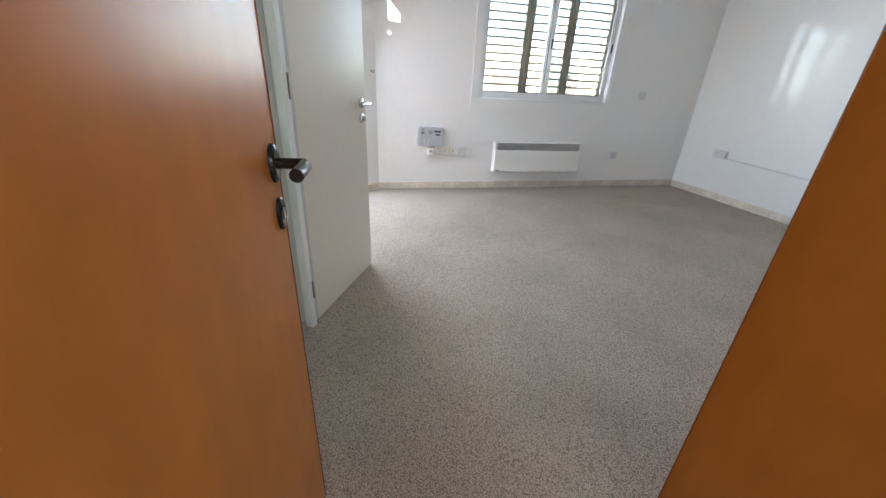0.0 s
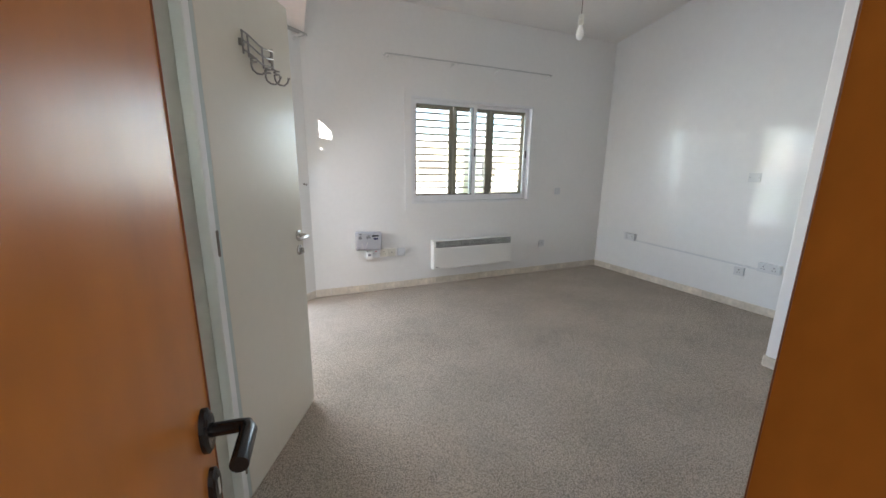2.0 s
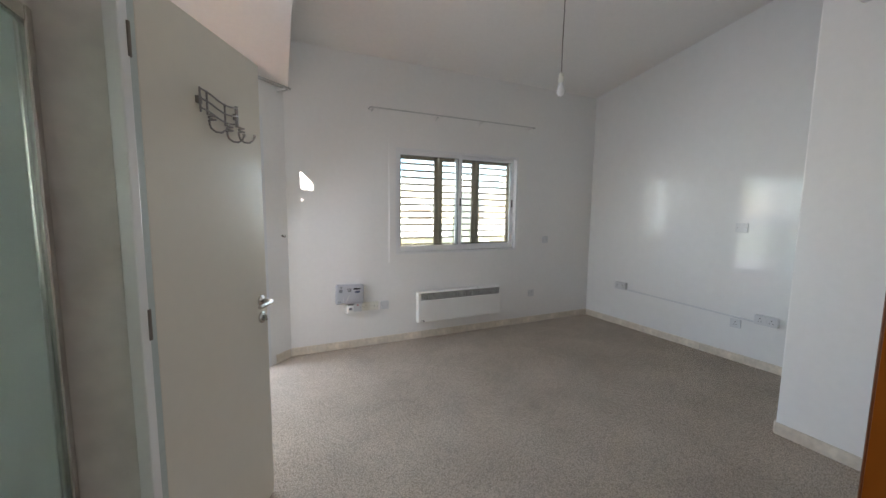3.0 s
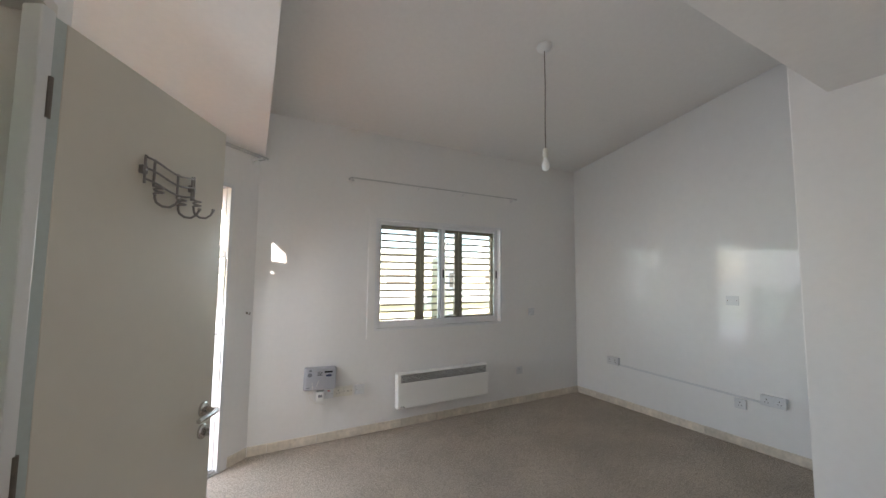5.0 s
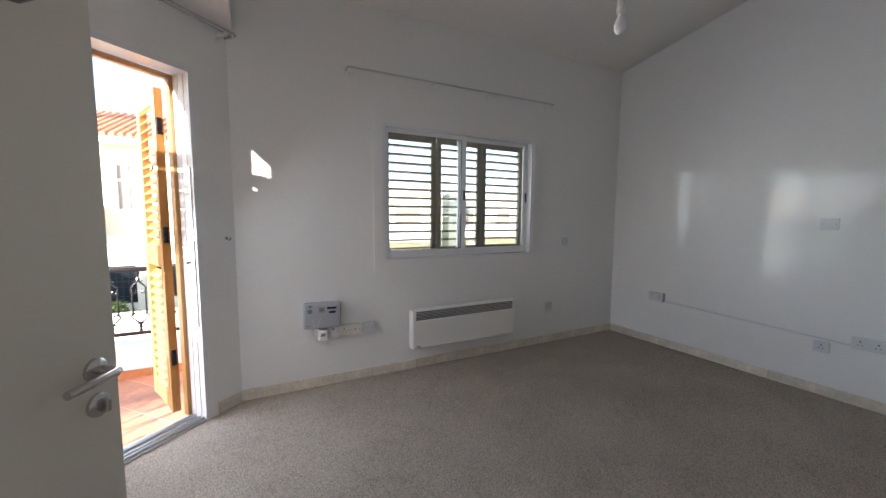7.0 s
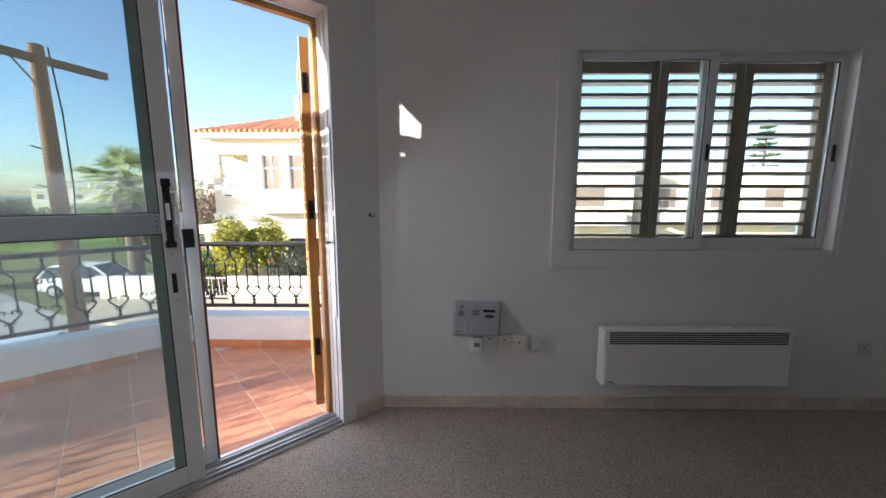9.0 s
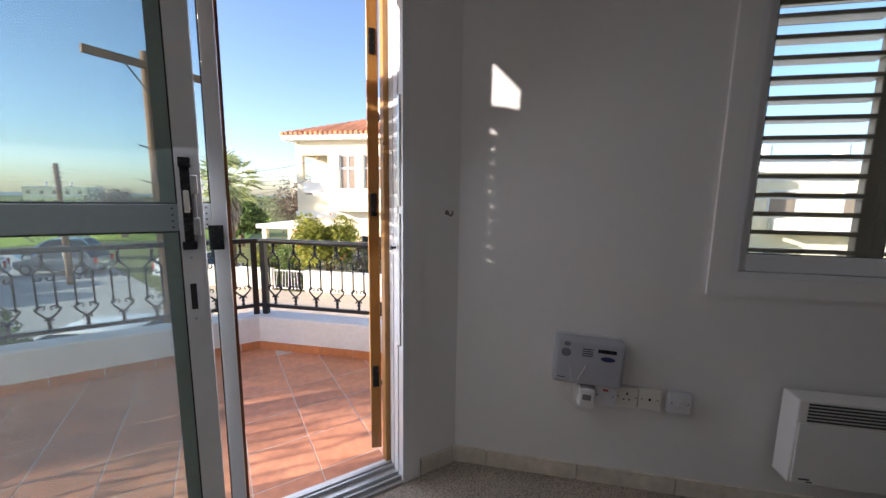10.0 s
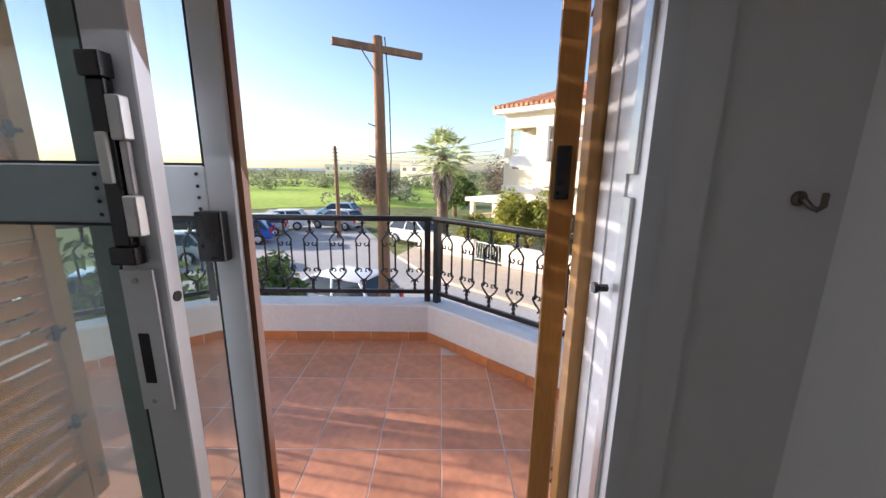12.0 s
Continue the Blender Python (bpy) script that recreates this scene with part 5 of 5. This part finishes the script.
orange_tree = tree("orange_tree", -7.3, 18.6, G, 1.4, 1.75, 60, 150, 0.10, "yellow_leaf", "round citrus tree with yellow green leaves and oranges", seed=3)
rng = random.Random(9)
for i in range(26):
    d = Vector((rng.gauss(0, 1), rng.gauss(0, 1), rng.gauss(0, 0.7))).normalized() * 1.62
    part("orange", lathe([(0.005, -0.05), (0.04, -0.03), (0.05, 0), (0.04, 0.03), (0.005, 0.05)], 8, pose(d.x, d.y, 2.4 + d.z * 0.8)), "orange_fruit", orange_tree, "", True)
tree("olive_tree", -5.6, 18.9, G, 0.7, 1.15, 40, 90, 0.06, "olive_leaf", "small grey green olive tree behind the garden wall", seed=5, squash=1.0)
tree("oleander_bush", -6.9, 6.3, G, 0.6, 1.2, 60, 130, 0.11, "leaf", "dense green oleander bush below the balcony", "bush", 1.0, 7)
tree("leafy_tree", -4.5, 3.55, G, 0.55, 1.8, 76, 150, 0.10, "leaf", "dense dark green tree growing beside the balcony", "tree", 1.0, 8)
# out of view, added to block low sun from the balcony and parapet
tree("broad_tree", -17.5, -2.7, G, 5.2, 3.25, 190, 150, 0.17, "leaf", "tall unseen leafy tree across the street, added to shade the balcony", "tree", 0.9, 19)
tree("garden_bush", -9.6, 19.6, G, 0.5, 1.2, 36, 90, 0.10, "leaf", "leafy green garden bush by the porch", "bush", 0.9, 11)
tree("garden_bush", -4.0, 19.4, G, 0.2, 0.9, 26, 80, 0.09, "leaf", "low green garden bush under the house window", "bush", 0.9, 12)
tree("garden_bush", -11.6, 20.2, G, 0.4, 1.1, 30, 90, 0.10, "yellow_leaf", "yellow green garden bush by the driveway", "bush", 0.9, 13)
tree("broad_tree", -22.5, 31, G, 1.0, 2.8, 50, 110, 0.20, "leaf", "dark green broad tree beyond the palm", seed=14)
tree("bare_tree", -17.5, 33.5, G, 1.5, 3.6, 60, 130, 0.12, "twig", "leafless brown tree beside the house", seed=15)
tree("bare_tree", -38, 33, G, 0.8, 3.4, 50, 120, 0.14, "twig", "brown winter tree at the meadow edge", seed=16)


def conifer(x, y, h, r, label, seed):
    """A straight trunk with whorls of level branches, shorter towards the top."""
    rng = random.Random(seed)
    t = thing("conifer", pose(x, y, G), label, "tree")
    tb, fo = bmesh.new(), bmesh.new()
    tube(tb, [(0, 0, -0.1), (0.03, 0, h * 0.5), (0, 0, h)], [0.22, 0.13, 0.02], 8)
    for k in range(22):
        f = k / 22
        z = h * (0.12 + 0.86 * f)
        reach = r * (1 - f) ** 0.85 * rng.uniform(0.85, 1.12) + 0.12
        for b in range(7):
            a = b * 0.898 + k * 0.41 + rng.uniform(-0.15, 0.15)
            end = Vector((reach * math.cos(a), reach * math.sin(a), z + reach * 0.12))
            tube(tb, [(0, 0, z), tuple(end)], [0.03, 0.008], 4)
            for q in (0.35, 0.6, 0.82, 1.0):
                leaves(fo, Vector((0, 0, z)).lerp(end, q), 0.16, 16, 0.09, rng, 0.5)
    part("trunk", tb, "bark", t, "", True)
    part("crown", fo, "leaf", t)


conifer(26.0, 31.0, 10.9, 1.9, "tall slim conifer with level branches behind the white houses", 17)

# palm
def palm_tree(m):
    rng = random.Random(21)
    t = thing("palm_tree", m, "tall fan palm with a skirt of dead fronds", "palm tree")
    h = 5.3
    part("trunk", tube(bmesh.new(), [(0, 0, -0.1), (0.03, 0, 1.5), (0, 0.02, 3.0), (0, 0, h)], [0.36, 0.31, 0.33, 0.30], 14), "bark", t, "", True)
    sk = bmesh.new()
    for i in range(230):
        a, z = rng.random() * 6.283, rng.uniform(3.0, 4.9)
        r = 0.32 + 0.42 * max(0, 1 - abs(z - 4.0) / 1.2)
        p, o = Vector((0.28 * math.cos(a), 0.28 * math.sin(a), z + 0.35)), Vector((r * math.cos(a), r * math.sin(a), z - rng.uniform(0.2, 0.6)))
        w = Vector((-math.sin(a), math.cos(a), 0)) * rng.uniform(0.03, 0.09)
        mid = p.lerp(o, 0.5) + Vector((math.cos(a), math.sin(a), 0)) * 0.12
        v = [sk.verts.new(q) for q in (p, mid - w, o, mid + w)]
        sk.faces.new((v[0], v[1], v[2]))
        sk.faces.new((v[0], v[2], v[3]))
    part("dead_skirt", sk, "dead_frond", t, "grey brown hanging dead fronds")
    for i in range(38):
        a, el = i * 2.399, radians(rng.uniform(-42, 80))
        length = rng.uniform(0.95, 1.25)
        fr = bmesh.new()
        out = Vector((math.cos(a) * math.cos(el), math.sin(a) * math.cos(el), math.sin(el)))
        side = Vector((-math.sin(a), math.cos(a), 0))
        up = out.cross(side)
        root = Vector((0, 0, h - 0.1))
        hub = root + out * length
        tube(fr, [root, root + out * length * 0.5 + Vector((0, 0, 0.03)), hub], [0.03, 0.02, 0.012], 5)
        for k in range(15):
            ang = radians(-105 + 15 * k)
            d = (out * math.cos(ang) + side * math.sin(ang)).normalized()
            tip = hub + d * rng.uniform(0.65, 0.92) - Vector((0, 0, 0.10 + 0.12 * rng.random()))
            mid = hub + d * 0.32
            w = d.cross(up).normalized() * 0.028
            v = [fr.verts.new(q) for q in (hub, mid - w, tip, mid + w)]
            fr.faces.new((v[0], v[1], v[2]))
            fr.faces.new((v[0], v[2], v[3]))
        part("frond", fr, "palm_leaf", t)
    return t


palm_tree(pose(-13.35, 19.3, G))

# far woods and hedges as one mass
rng = random.Random(33)
bm = bmesh.new()
for i in range(260):
    a = radians(rng.uniform(100, 178))
    d = rng.uniform(85, 330)
    r = rng.uniform(1.0, 2.2) * (1 + d / 300)
    for k in range(3):
        leaves(bm, (d * math.cos(a) + rng.gauss(0, r), d * math.sin(a) + rng.gauss(0, r), G + r * 0.5), r, 48, 0.30 + d / 700, rng, 0.6)
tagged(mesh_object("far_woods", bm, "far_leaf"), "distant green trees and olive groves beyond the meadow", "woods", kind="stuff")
bm = bmesh.new()
for i in range(60):
    f = rng.random()
    leaves(bm, (-36 - 30 * f + rng.gauss(0, 1.5), 31 + 26 * f + rng.gauss(0, 3), G + 0.8), rng.uniform(0.8, 1.7), 70, 0.26, rng, 0.7)
tagged(mesh_object("scrub", bm, "olive_leaf"), "brownish scrub along the meadow edge", "scrub", kind="stuff")
bm = bmesh.new()
for i in range(5200):
    x, y = rng.uniform(-13.5, 6), rng.uniform(17.9, 21.0)
    p, hgt = Vector((x, y, G - 0.02)), rng.uniform(0.06, 0.20)
    w = Vector((rng.gauss(0, 1), rng.gauss(0, 1), 0)).normalized() * 0.02
    v = [bm.verts.new(q) for q in (p - w, p + w, p + Vector((rng.gauss(0, 0.04), rng.gauss(0, 0.04), hgt)))]
    bm.faces.new(v)
tagged(mesh_object("garden_grass", bm, "leaf"), "green grass in the garden behind the wall", "grass", kind="stuff")


# white houses seen through the window shutters and on the hills
def flat_house(x, y, w, d, h, label, floors=2, turn=0):
    t = thing("flat_house", pose(x, y, G, 0, 0, turn), label, "house", "flat roofed houses")
    part("wall", boxes((0, 0, 0, w, d, h)), "house", t)
    part("parapet", boxes((-0.15, -0.15, h, w + 0.15, d + 0.15, h + 0.35), bevel=0.02), "house_trim", t)
    n = max(2, int(w / 3))
    for k in range(floors):
        z = h * k / floors + 0.9
        for i in range(n):
            a = w * (i + 0.25) / n
            wi = part("window", boxes((a, -0.05, z, a + w * 0.4 / n, 0.0, z + 1.25)), "alu", t)
            part("pane", boxes((a + 0.08, -0.065, z + 0.08, a + w * 0.4 / n - 0.08, -0.051, z + 1.17)), "curtain", wi)
        part("balcony", boxes((w * 0.1, -1.1, h * k / floors + 0.0 + (0.02 if k else -0.3), w * 0.9, -0.002, h * k / floors + (0.75 if k else 0.0)), bevel=0.02), "house_trim", t)
    for i in range(2):
        tk = part("water_tank", lathe([(0.38, 0), (0.38, 1.0), (0.3, 1.08)], 16, pose(w * (0.25 + 0.4 * i), d * 0.4, h + 0.75)), "house_trim", t, "", True)
        part("solar_panel", boxes((w * (0.25 + 0.4 * i) - 0.9, d * 0.4 - 1.9, h + 0.4, w * (0.25 + 0.4 * i) + 0.9, d * 0.4 - 0.7, h + 0.5)), "dark_pane", t)
    return t


flat_house(3.2, 22, 8.5, 9, 6.2, "white flat roofed house with water tanks")
flat_house(13.2, 24, 9.5, 9, 6.0, "cream flat roofed house with balconies")
flat_house(-58, 92, 20, 12, 8.5, "distant white apartment block", 3, 12)
flat_house(-92, 84, 14, 10, 6, "distant white house above the trees", 2, 20)
flat_house(-150, 90, 16, 10, 6, "distant white house near the coast", 2, 30)
flat_house(-44, 100, 14, 10, 7, "distant pale apartment block", 2, 5)

# ---- balcony tiles, each one a piece
TILE = 0.312
tile_me = bpy.data.meshes.new("tile")
bm = boxes((-TILE / 2 + 0.0024, -TILE / 2 + 0.0024, -0.02, TILE / 2 - 0.0024, TILE / 2 - 0.0024, 0.0), bevel=0.002, seg=1)
bm.to_mesh(tile_me)
bm.free()
tile_me.materials.append(M["terracotta"])
corner = Vector((-0.47, 5.34))
ux, nx = Vector((math.cos(radians(43)), math.sin(radians(43)))), Vector((-math.sin(radians(43)), math.cos(radians(43))))


def inside(p, poly):
    odd = False
    for (x0, y0), (x1, y1) in zip(poly, poly[1:] + poly[:1]):
        if (y0 > p.y) != (y1 > p.y) and p.x < (x1 - x0) * (p.y - y0) / (y1 - y0) + x0:
            odd = not odd
    return odd


area = offset_line(parapet_line, 0.12) + [(END.x, 1.5), (END.x, END.y), tuple(diag(-2.4, 0.13).xy), tuple(diag(0.1, 0.13).xy), (3.6, NORTH + 0.2)]
for i in range(-14, 14):
    for j in range(-12, 12):
        p = corner + ux * (i + 0.5) * TILE + nx * (j + 0.5) * TILE
        if inside(p, area) and p.x < 2.2 and p.y > 1.9:
            o = new("tile", tile_me)
            o.parent = balcony_floor
            o.matrix_basis = pose(p.x, p.y, BALCONY + random.uniform(-0.0006, 0.0006), 0, 0, 43)
